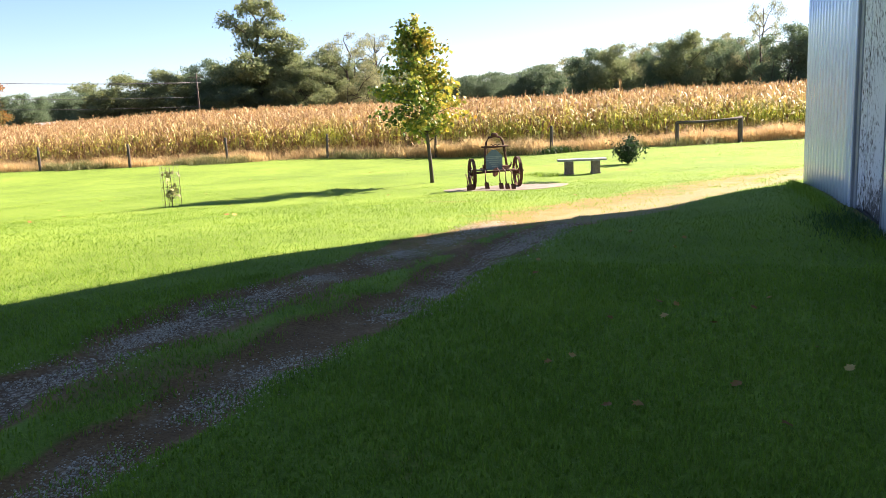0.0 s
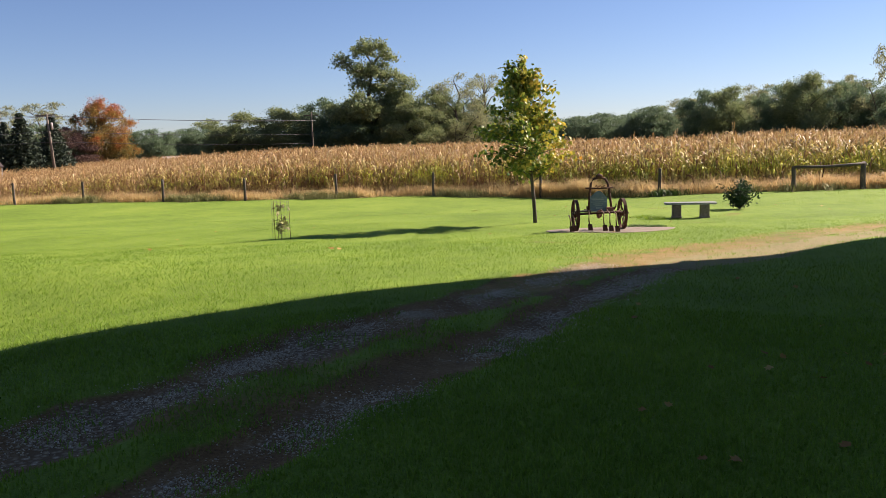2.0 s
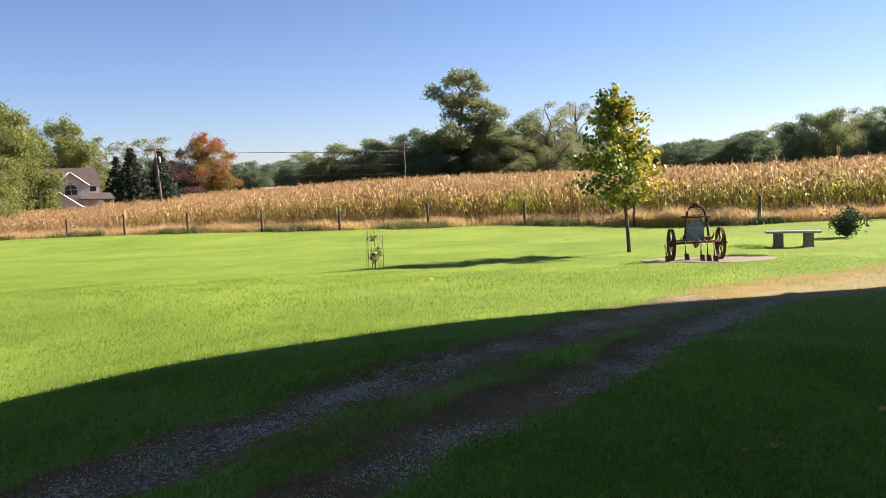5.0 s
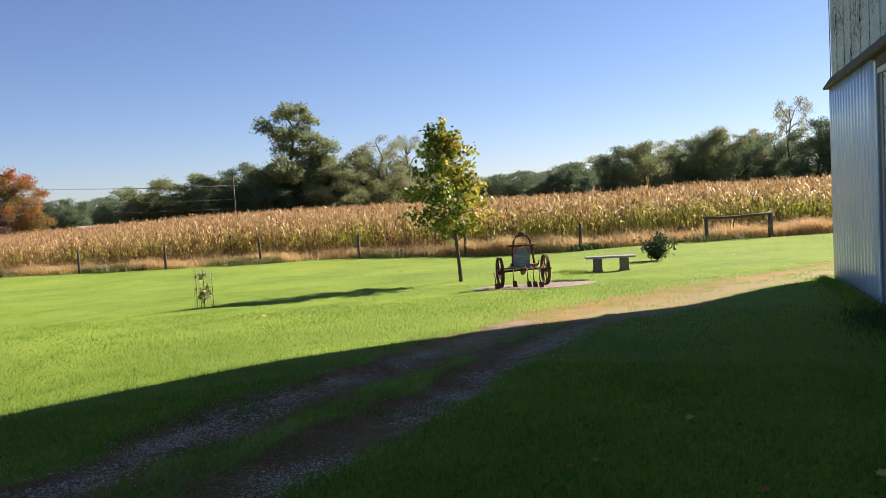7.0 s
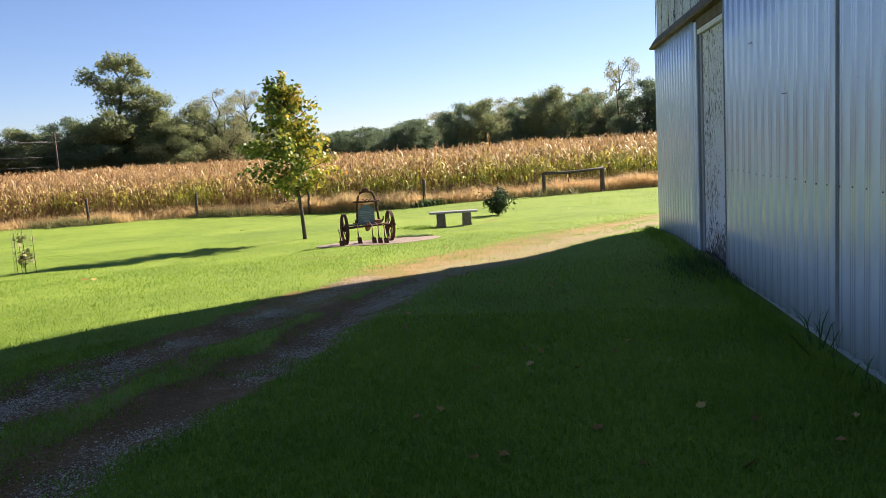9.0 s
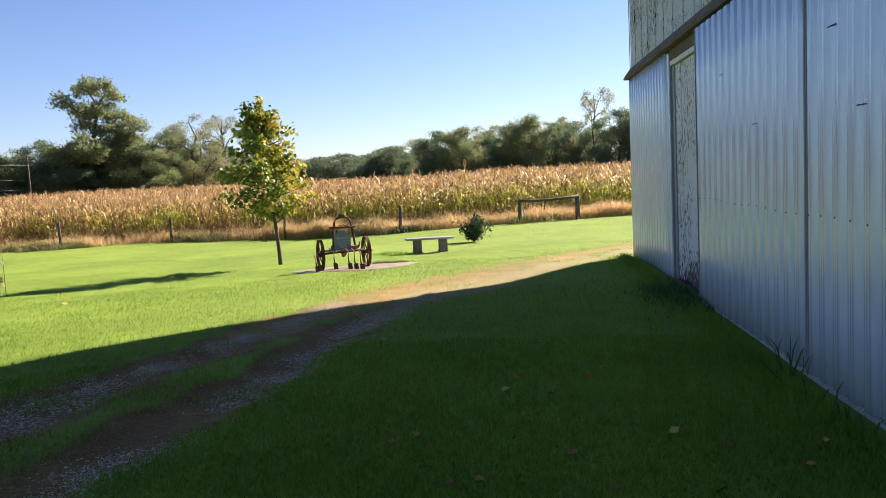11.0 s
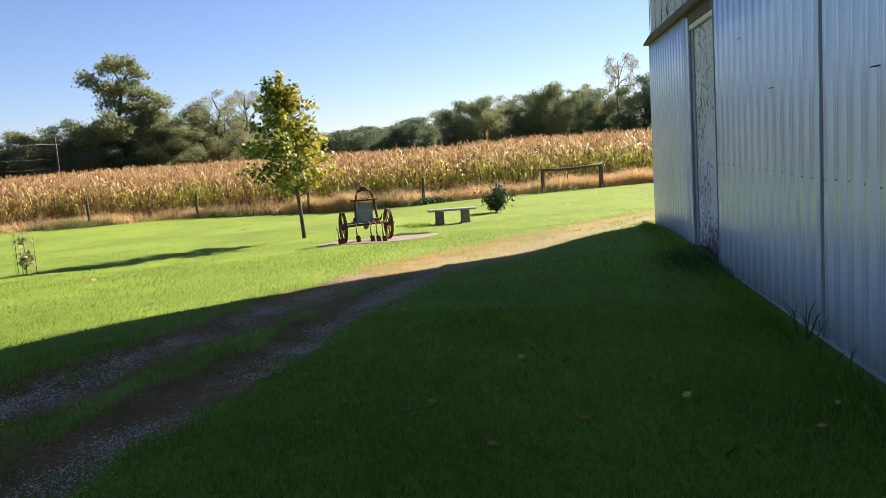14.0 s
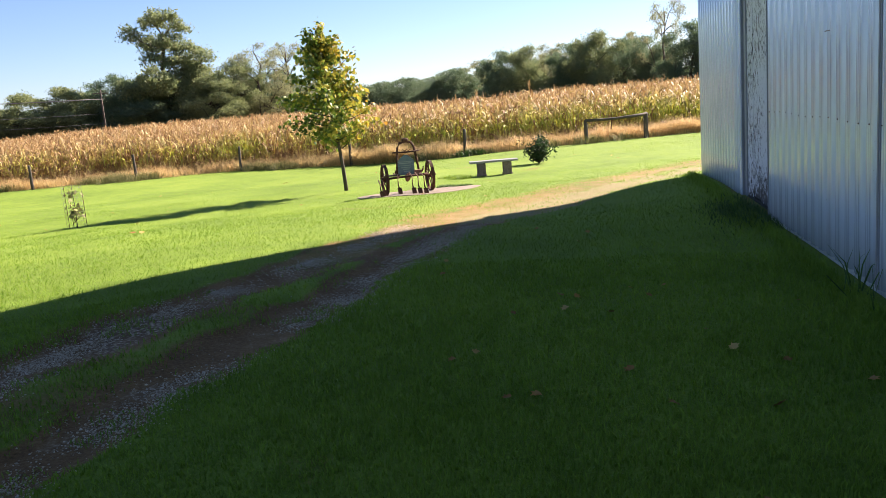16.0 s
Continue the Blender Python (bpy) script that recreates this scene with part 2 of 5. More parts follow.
M_LEAF_PALE = shade("pale_thin_foliage", [(0.135, 0.150, 0.072), (0.24, 0.252, 0.118), (0.35, 0.355, 0.185)], 0.5, 0.75, island=0.5, through=0.45)
M_LEAF_YELLOW = shade("yellow_green_foliage", [(0.09, 0.125, 0.035), (0.185, 0.22, 0.055), (0.31, 0.305, 0.085)], 0.35, 0.75, island=0.5, through=0.45)
M_SPRUCE = shade("spruce_needles", [(0.024, 0.038, 0.024), (0.055, 0.075, 0.045)], 0.8, 0.75, island=0.5, through=0.2)
M_PLUM = shade("purple_foliage", [(0.05, 0.03, 0.03), (0.11, 0.065, 0.055), (0.17, 0.11, 0.07)], 0.5, 0.75, island=0.5, through=0.3)
M_MAPLE = maple_material()
M_BUSH = shade("glossy_bush_leaves", [(0.010, 0.028, 0.010), (0.028, 0.060, 0.020), (0.06, 0.10, 0.035)], 5, 0.6, spec=0.2, island=0.6, through=0.2)
M_FALLEN = shade("fallen_leaf", [(0.20, 0.085, 0.02), (0.36, 0.19, 0.045), (0.50, 0.36, 0.12)], 8, 0.7, each=0.8, through=0.2)
M_SIDING = shade("cream_siding", [(0.56, 0.54, 0.49), (0.70, 0.68, 0.63)], 3, 0.8)
M_STUCCO = shade("pale_stone_facing", [(0.42, 0.39, 0.36), (0.64, 0.61, 0.57)], 4, 0.85)
M_SHINGLE = shade("brown_shingles", [(0.055, 0.042, 0.040), (0.10, 0.078, 0.072)], 6, 0.9, 0.3)
M_GLASS = shade("dark_window_glass", [(0.02, 0.024, 0.028), (0.035, 0.04, 0.045)], 2, 0.1, spec=0.6)
M_SHEDROOF = shade("white_shed_roof", [(0.36, 0.33, 0.31), (0.48, 0.44, 0.42)], 3, 0.6)
M_WIRE = shade("dull_wire", [(0.10, 0.10, 0.10), (0.22, 0.22, 0.21)], 8, 0.5, metal=0.5)
M_CABLE = shade("overhead_cable", [(0.06, 0.06, 0.06), (0.12, 0.12, 0.12)], 3, 0.6)

# ---- building helpers ----
rng = np.random.default_rng(7)


def array_mesh(name, verts, faces, material=None, smooth=False):
    """A mesh from an array of corners and an array of faces with one count of corners each."""
    verts, faces = np.asarray(verts, np.float32), np.asarray(faces, np.int32)
    me = bpy.data.meshes.new(name)
    me.vertices.add(len(verts))
    me.vertices.foreach_set("co", verts.ravel())
    me.loops.add(faces.size)
    me.loops.foreach_set("vertex_index", faces.ravel())
    me.polygons.add(len(faces))
    me.polygons.foreach_set("loop_start", np.arange(len(faces), dtype=np.int32) * faces.shape[1])
    if smooth:
        me.polygons.foreach_set("use_smooth", np.ones(len(faces), dtype=bool))
    me.update(calc_edges=True)
    if material:
        me.materials.append(material)
    return me


def part(name, shape, material, parent, label="", at=None):
    """Links a bmesh or a mesh as one object under a thing or a part."""
    if isinstance(shape, bmesh.types.BMesh):
        me = bpy.data.meshes.new(name)
        bmesh.ops.recalc_face_normals(shape, faces=shape.faces[:])
        shape.to_mesh(me)
        shape.free()
        me.materials.append(material)
    else:
        me = shape
        if not me.materials:
            me.materials.append(material)
    ob = new(name, me)
    ob.parent = parent
    if at is not None:
        ob.matrix_basis = at
    return tagged(ob, label) if label else ob


def thing(name, label, category, at, group="", kind=""):
    ob = new(name)
    ob.empty_display_size = 0.2
    ob.matrix_basis = at
    return tagged(ob, label, category, group, kind)


def solid(name, shape, material, label, category, at=None, group="", kind=""):
    return tagged(part(name, shape, material, None, "", at), label, category, group, kind)


def box(x0, y0, z0, x1, y1, z1, bevel=0.0, bm=None):
    own = bmesh.new()
    bmesh.ops.create_cube(own, size=1.0, matrix=Matrix.Translation(((x0 + x1) / 2, (y0 + y1) / 2, (z0 + z1) / 2)) @ Matrix.Diagonal((x1 - x0, y1 - y0, z1 - z0, 1)))
    if bevel:
        bmesh.ops.bevel(own, geom=own.edges[:], offset=bevel, segments=2, affect="EDGES", profile=0.6)
    if bm is None:
        return own
    me = bpy.data.meshes.new("joined")
    own.to_mesh(me)
    own.free()
    bm.from_mesh(me)
    bpy.data.meshes.remove(me)
    return bm


def tube_arrays(points, radii, sides=6):
    """A tapered tube along points."""
    pts = np.asarray(points, float)
    d = np.gradient(pts, axis=0)
    d /= np.linalg.norm(d, axis=1)[:, None] + 1e-9
    ref = np.where(np.abs(d[:, 2:3]) > 0.9, np.array([[1.0, 0, 0]]), np.array([[0, 0, 1.0]]))
    a = np.cross(d, ref)
    a /= np.linalg.norm(a, axis=1)[:, None] + 1e-9
    b = np.cross(d, a)
    ang = np.linspace(0, 2 * np.pi, sides, endpoint=False)
    r = np.asarray(radii, float)[:, None, None]
    v = pts[:, None, :] + r * (a[:, None, :] * np.cos(ang)[None, :, None] + b[:, None, :] * np.sin(ang)[None, :, None])
    faces = []
    for i in range(len(pts) - 1):
        for j in range(sides):
            k = (j + 1) % sides
            faces.append((i * sides + j, i * sides + k, (i + 1) * sides + k, (i + 1) * sides + j))
    n = len(pts)
    verts = np.concatenate([v.reshape(-1, 3), pts[:1], pts[-1:]])
    for j in range(sides):
        k = (j + 1) % sides
        faces.append((n * sides, k, j, j))
        faces.append((n * sides + 1, (n - 1) * sides + j, (n - 1) * sides + k, (n - 1) * sides + k))
    return verts, faces


def tubes(runs, sides=6):
    """One bmesh of several tubes: each run is (points, radii)."""
    bm = bmesh.new()
    for points, radii in runs:
        if not hasattr(radii, "__len__"):
            radii = [radii] * len(points)
        v, f = tube_arrays(points, radii, sides)
        vs = [bm.verts.new(p) for p in v]
        for q in f:
            ids = list(dict.fromkeys(q))
            bm.faces.new([vs[i] for i in ids])
    for face in bm.faces:
        face.smooth = True
    return bm


def smooth01(v):
    v = np.clip(v, 0, 1)
    return v * v * (3 - 2 * v)


# ---- the lie of the land: s runs along the barn wall, u away from it ----
def barn_axes(x, y):
    return 0.287 * x + 0.958 * y, 2.1 - 0.958 * x + 0.287 * y


def plan(s, u):
    u = u - 2.1
    return 0.287 * s - 0.958 * u, 0.958 * s + 0.287 * u


def ground_z(x, y):
    x, y = np.asarray(x, float), np.asarray(y, float)
    s, u = barn_axes(x, y)
    q, r = 0.9 * s + 0.45 * u, np.hypot(x, y)
    z = -0.56 * smooth01((q - 11) / 12) - (0.3 + 0.35 * smooth01((u - 2) / 12)) * smooth01((q - 22) / 16)
    z = z + 0.005 * np.clip(r - 60, 0, 140) + 0.06 * np.exp(-(s - 8.5) ** 2 / 10 - (u - 6.6) ** 2 / 4)
    yaw = np.degrees(np.arctan2(-x, np.maximum(y, 1e-3)))
    z = z - 0.9 * smooth01((yaw - 14) / 20) * smooth01((r - 50) / 30)
    z = z - 0.30 * smooth01((u - 7.2) / 3.4) * smooth01((9.5 - s) / 4) - 0.11 * np.exp(-((s - 12) / 1.7) ** 2 - ((u - 2.3) / 1.2) ** 2)
    near = np.clip(1 - r / 60, 0, 1)
    z = z + near * (0.012 * np.sin(2.1 * x + 0.7 * y) + 0.010 * np.sin(1.3 * y - 2.6 * x))
    left, right = track_masks(x, y)
    return z - 0.045 * np.maximum(left, right) * (1 - 0.8 * smooth01((s - 8.5) / 2.0))


LEFT_TRACK = np.array([(-14.0, 7.2), (-2.0, 6.6), (4.0, 6.15), (6.0, 5.75), (7.3, 5.3), (9.4, 4.7), (11.0, 4.05), (13.0, 3.0), (15.6, 1.7), (21.0, -0.9), (40.0, -9.0)])
RIGHT_TRACK = np.array([(-14.0, 5.6), (-2.0, 5.2), (3.0, 5.05), (4.8, 4.72), (6.2, 4.4), (8.0, 4.1), (9.8, 3.80), (11.0, 3.5), (13.15, 2.25), (15.4, 0.85), (20.0, -1.9), (40.0, -11.5)])


def track_masks(x, y):
    s, u = barn_axes(np.asarray(x, float), np.asarray(y, float))
    out = []
    for line, half in ((LEFT_TRACK, 0.36), (RIGHT_TRACK, 0.33)):
        mid = np.interp(s, line[:, 0], line[:, 1])
        lean = np.interp(s, line[:, 0], np.gradient(line[:, 1], line[:, 0]))
        off = np.abs(u - mid) / np.sqrt(1 + lean ** 2) + 0.18 * (wavy(x, y, 1.9, 3) - 0.5) + 0.16 * (wavy(x, y, 5.1, 1) - 0.5)
        out.append(1 - smooth01((off - half * 0.45) / (half * 0.9)))
    return out


FENCE_LINE = np.array([(-80.0, 47.5), (-33.8, 45.4), (-29.2, 44.5), (-25.0, 44.4), (-20.0, 43.7), (-15.2, 43.3), (-10.2, 43.4), (-5.0, 43.4), (0.6, 40.3), (5.6, 36.6), (10.75, 35.3), (13.7, 35.8), (20.0, 36.2), (60.0, 40.0)])


def fence_y(x):
    return np.interp(x, FENCE_LINE[:, 0], FENCE_LINE[:, 1])


def wavy(x, y, k, seed):
    """Smooth patches between 0 and 1."""
    p = seed * 1.7
    return 0.5 + 0.25 * np.sin(k * x + 1.3 * np.sin(0.7 * k * y + p)) + 0.25 * np.sin(k * 1.37 * y + 1.1 * np.sin(0.9 * k * x + 2 * p))


def make_ground():
    rings = np.concatenate([[0.002, 0.25], 0.5 * 1.034 ** np.arange(262)])
    angles = np.concatenate([np.arange(-54, 56, 0.3), np.arange(56, 306, 5.0)])
    ang = np.radians(angles)
    r, a = np.meshgrid(rings, ang, indexing="ij")
    x, y = -np.sin(a) * r, np.cos(a) * r
    z = ground_z(x, y)
    n = len(ang)
    verts = np.stack([x, y, z], -1).reshape(-1, 3)
    i = np.arange(len(rings) - 1)[:, None] * n
    j = np.arange(n)[None, :]
    k = (j + 1) % n
    faces = np.stack([i + j, i + n + j, i + n + k, i + k], -1).reshape(-1, 4)[:, ::-1]
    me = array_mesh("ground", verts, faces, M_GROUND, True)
    vx, vy = verts[:, 0], verts[:, 1]
    s, u = barn_axes(vx, vy)
    left, right = track_masks(vx, vy)
    # past the barn's shadow the gravel gives way to the sunlit dirt tones
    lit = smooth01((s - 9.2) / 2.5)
    between = (np.interp(s, LEFT_TRACK[:, 0], LEFT_TRACK[:, 1]) + np.interp(s, RIGHT_TRACK[:, 0], RIGHT_TRACK[:, 1])) / 2
    values = {
        "soil": np.clip(np.maximum(left, right) * 0.95 + 0.5 * smooth01((wavy(vx, vy, 1.6, 2) - 0.75) / 0.2) * (np.abs(u - 4.9) < 1.6), 0, 1) + 0.58 * smooth01(1.5 - np.abs(u - between) / 0.8) * smooth01((9.5 - s) / 2) * wavy(vx, vy, 2.9, 6) + 0.5 * smooth01((0.10 - u) / 0.1) * (u > -0.5) * (s < 15.4),
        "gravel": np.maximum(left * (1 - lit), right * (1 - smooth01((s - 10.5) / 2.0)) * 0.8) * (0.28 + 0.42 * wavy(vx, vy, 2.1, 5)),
        "sunlit_rust": left * smooth01((s - 7.4) / 1.6) * 0.9 + 0.62 * lit * smooth01(1.3 - np.abs(u - np.interp(s, LEFT_TRACK[:, 0], LEFT_TRACK[:, 1]) - 0.3) / 1.0) * (s < 22),
        "sunlit_dust": (right * 1.1 + 0.42 * smooth01(1.5 - np.abs(u - between) / 0.8)) * smooth01((s - 10.2) / 1.6) * (s < 34),
        "field": smooth01((vy - fence_y(vx) - 0.4) / 1.2) * (np.hypot(vx, vy) < 400),
    }
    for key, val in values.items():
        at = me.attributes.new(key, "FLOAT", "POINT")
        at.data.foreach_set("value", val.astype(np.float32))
    ob = new("ground", me)
    tagged(ob, "green mown lawn with a two-track gravel drive and bare soil", "ground", kind="structure")
    return ob


make_ground()


def at_ground(x, y, rz=0.0, sink=0.0, scale=1.0):
    return pose(x, y, float(ground_z(x, y)) - sink, 0, 0, rz) @ Matrix.Scale(scale, 4)


# ---- barn: x along the wall, y out of it, z up ----
BARN = pose(2.093, -0.627, 0, 0, 0, 73.32)
barn = thing("barn", "tall old barn with ribbed white metal below weathered boards", "barn", BARN, kind="thing")


def ribbed_sheet(x0, x1, z0, z1, y0, pitch=0.246, depth=0.058, phase=0.0):
    """A ribbed metal sheet: broad raised pans with fine grooves, a long soft flank and a steep one."""
    prof = [(0.40 * i / 8, 0.5 - 0.5 * math.cos(math.pi * i / 8)) for i in range(9)] + [(0.54, 1.0), (0.56, 0.94), (0.58, 1.0), (0.68, 1.0), (0.70, 0.94), (0.72, 1.0), (0.84, 1.0), (0.87, 0.9), (0.95, 0.1), (0.98, 0.0)]
    xs, ys = [x0], [y0]
    k = math.floor((x0 - phase) / pitch)
    while phase + k * pitch < x1:
        for f, d in prof:
            x = phase + (k + f) * pitch
            if x0 + 0.004 < x < x1 - 0.004:
                xs.append(x)
                ys.append(y0 + d * depth)
        k += 1
    xs.append(x1)
    ys.append(y0)
    bm = bmesh.new()
    rows = []
    levels = np.linspace(z0, z1, 7)
    for z in levels:
        rows.append([bm.verts.new((x, y, z)) for x, y in zip(xs, ys)])
    back = [[bm.verts.new((x, y0 - 0.006, z)) for x in (x0, x1)] for z in (z0, z1)]
    for lo, hi in zip(rows, rows[1:]):
        for i in range(len(xs) - 1):
            bm.faces.new((lo[i], lo[i + 1], hi[i + 1], hi[i])).smooth = True
    bm.faces.new((back[0][0], back[1][0], back[1][1], back[0][1]))
    bm.faces.new([*rows[-1], back[1][1], back[1][0]])
    bm.faces.new([*rows[0][::-1], back[0][0], back[0][1]])
    return bm


def make_barn():
    end, top = 15.55, 8.7
    # frame of the building behind the cladding
    shell = bmesh.new()
    box(11.78, -0.25, -0.4, end - 0.01, -0.035, top, bm=shell)
    box(-8.0, -0.25, -0.4, 9.75, -0.035, top, bm=shell)
    box(9.75, -0.25, 3.0, 11.78, -0.035, top, bm=shell)
    box(end - 0.25, -13.9, -0.4, end - 0.01, -0.25, top, bm=shell)
    box(-8.0, -13.9, -0.4, -7.8, -0.25, top, bm=shell)
    box(-8.0, -14.1, -0.4, end - 0.01, -13.9, top, bm=shell)
    part("wall", shell, M_UPPER, barn)
    roof = bmesh.new()
    ridge, eave = top + 3.6, top - 0.1
    for y0, y1 in ((0.35, -7.0), (-14.35, -7.0)):
        a = [(-8.4, y0, eave), (end + 0.05, y0, eave), (end + 0.05, y1, ridge), (-8.4, y1, ridge)]
        lo, hi = [roof.verts.new(p) for p in a], [roof.verts.new((p[0], p[1], p[2] + 0.12)) for p in a]
        roof.faces.new(hi)
        roof.faces.new(lo[::-1])
        for i in range(4):
            j = (i + 1) % 4
            roof.faces.new((lo[i], lo[j], hi[j], hi[i]))
    for x in (-7.99, end - 0.02):
        gable = [roof.verts.new(p) for p in ((x, -0.1, top), (x, -13.9, top), (x, -7.0, ridge))]
        roof.faces.new(gable)
    part("roof", roof, M_SHINGLE, barn, "dark roof")
    # ribbed metal cladding at the far end
    part("metal_cladding", ribbed_sheet(11.98, end, -0.14, 3.14, 0.0, phase=0.03), M_METAL, barn, "ribbed white metal cladding")
    part("corner_trim", box(end - 0.01, -0.03, -0.14, end + 0.035, 0.035, 3.14, 0.004), M_TRIM, barn)
    part("door_post", box(11.83, -0.03, -0.1, 11.977, 0.030, 3.12, 0.006), M_METAL, barn, "flat white metal edge of the cladding")
    part("post_edge", box(11.66, -0.033, -0.1, 11.80, -0.012, 3.0, 0.003), M_TRIM, barn, "grey recessed jamb")
    part("post_edge", box(11.803, -0.034, -0.1, 11.827, 0.018, 3.10, 0.002), M_TRIM, barn)
    # open doorway strip with old peeling boards, a little back from the cladding
    for i in range(5):
        x0 = 9.55 + i * 0.44
        part("door_board", box(x0 + 0.004, -0.10, 0.02 + 0.02 * (i % 2), x0 + 0.436, -0.034 + 0.004 * (i % 3), 2.93, 0.006), M_PEEL, barn, "old board with peeling white paint" if i == 0 else "")
    part("sill_beam", box(9.5, -0.16, -0.2, 11.76, -0.02, 0.015, 0.01), M_DARKWOOD, barn)
    part("header", box(9.5, -0.03, 2.935, 11.76, 0.02, 3.0, 0.006), M_WHITETRIM, barn, "white header strip above the doorway")
    part("lintel", box(9.5, -0.03, 3.003, 11.76, 0.03, 3.14, 0.006), M_OLDWOOD, barn)
    # the big sliding door, leaf by leaf, hung in front of the wall
    edges = (9.72, 6.19, 4.70, 1.75, -1.2, -4.2)
    for i, (x1, x0) in enumerate(zip(edges, edges[1:])):
        leaf = thing("sliding_door", "", "", Matrix(), "")
        leaf.parent = barn
        part("sheet", ribbed_sheet(x0 + 0.03, x1 - 0.03, 0.05, 3.10, 0.075, phase=x0 + 0.05), M_METAL, leaf, "ribbed white metal sheet")
        part("edge_trim", box(x0 + 0.005, 0.055, 0.04, x0 + 0.03, 0.137, 3.10, 0.004), M_TRIM, leaf)
        part("edge_trim", box(x1 - 0.028, 0.055, 0.04, x1 - 0.016, 0.137, 3.10, 0.003), M_TRIM, leaf)
        part("bottom_rail", box(x0 + 0.005, 0.05, -0.02, x1 - 0.005, 0.10, 0.038, 0.006), M_WHITETRIM, leaf, "pale bottom rail")
        screws = bmesh.new()
        n = int((x1 - x0 - 0.1) / 0.246)
        for k in range(n + 1):
            for z in (1.21,):
                jit = 0.03 * math.sin(7.3 * k + 3 * z + i)
                bmesh.ops.create_icosphere(screws, subdivisions=1, radius=0.007, matrix=Matrix.Translation((x0 + 0.05 + (k + 0.63) * 0.246 + jit * 0.4, 0.134, z + jit * 0.3)))
        part("screws", screws, M_RUST, leaf, "rusty screw heads")["kind"] = "stuff"
        for k, (fx, z) in enumerate(((0.35, 1.92), (0.66, 2.46))):
            x = x0 + fx * (x1 - x0)
            part("scratch", box(x - 0.07, 0.1345, z, x + 0.07, 0.1385, z + 0.008), M_RUST, leaf)
    # pent eave between metal and upper boards
    eave = bmesh.new()
    prof = [(-0.03, 3.145), (0.125, 3.145), (0.14, 3.17), (0.02, 3.34), (-0.03, 3.34)]
    ends = [[eave.verts.new((x, y, z)) for y, z in prof] for x in (-8.0, end + 0.06)]
    for i in range(5):
        j = (i + 1) % 5
        eave.faces.new((ends[0][i], ends[0][j], ends[1][j], ends[1][i]))
    eave.faces.new(ends[0][::-1])
    eave.faces.new(ends[1])
    part("eave", eave, M_OLDWOOD, barn, "narrow weathered eave above the doors")
    # upper boards
    x = end - 0.005
    k = 0
    while x > 3.0:
        w = 0.19 + 0.05 * abs(math.sin(k * 2.7))
        part("board", box(x - w + 0.006, -0.03, 3.345, x, 0.0 + 0.006 * (k % 3), top, 0.003), M_UPPER, barn, "weathered white board" if k == 0 else "")
        x -= w
        k += 1
    sway = [(end + 0.10 + 0.015 * math.sin(z), 0.0, z) for z in np.linspace(0, 8.5, 24)]
    part("cable", tubes([(sway, 0.008)], 5), M_CABLE, barn, "thin lightning cable down the corner")


make_barn()


# ---- far trees ----
def leaf_cards(centres, size, rg, flat=0.0):
    """Small bent leaf clumps: two triangles each, turned at random."""
    n = len(centres)
    a = rg.normal(size=(n, 3))
    a[:, 2] *= 1 - flat
    a /= np.linalg.norm(a, axis=1)[:, None]
    b = np.cross(a, rg.normal(size=(n, 3)))
    b /= np.linalg.norm(b, axis=1)[:, None]
    c = np.cross(a, b)
    s = size * rg.uniform(0.55, 1.3, (n, 1))
    v = np.stack([centres - a * s, centres + b * s * 0.55 + c * s * 0.2, centres + a * s, centres - b * s * 0.55 + c * s * 0.2], 1).reshape(-1, 3)
    f = np.arange(n)[:, None] * 4
    return v, np.concatenate([f + [0, 1, 2], f + [0, 2, 3]])


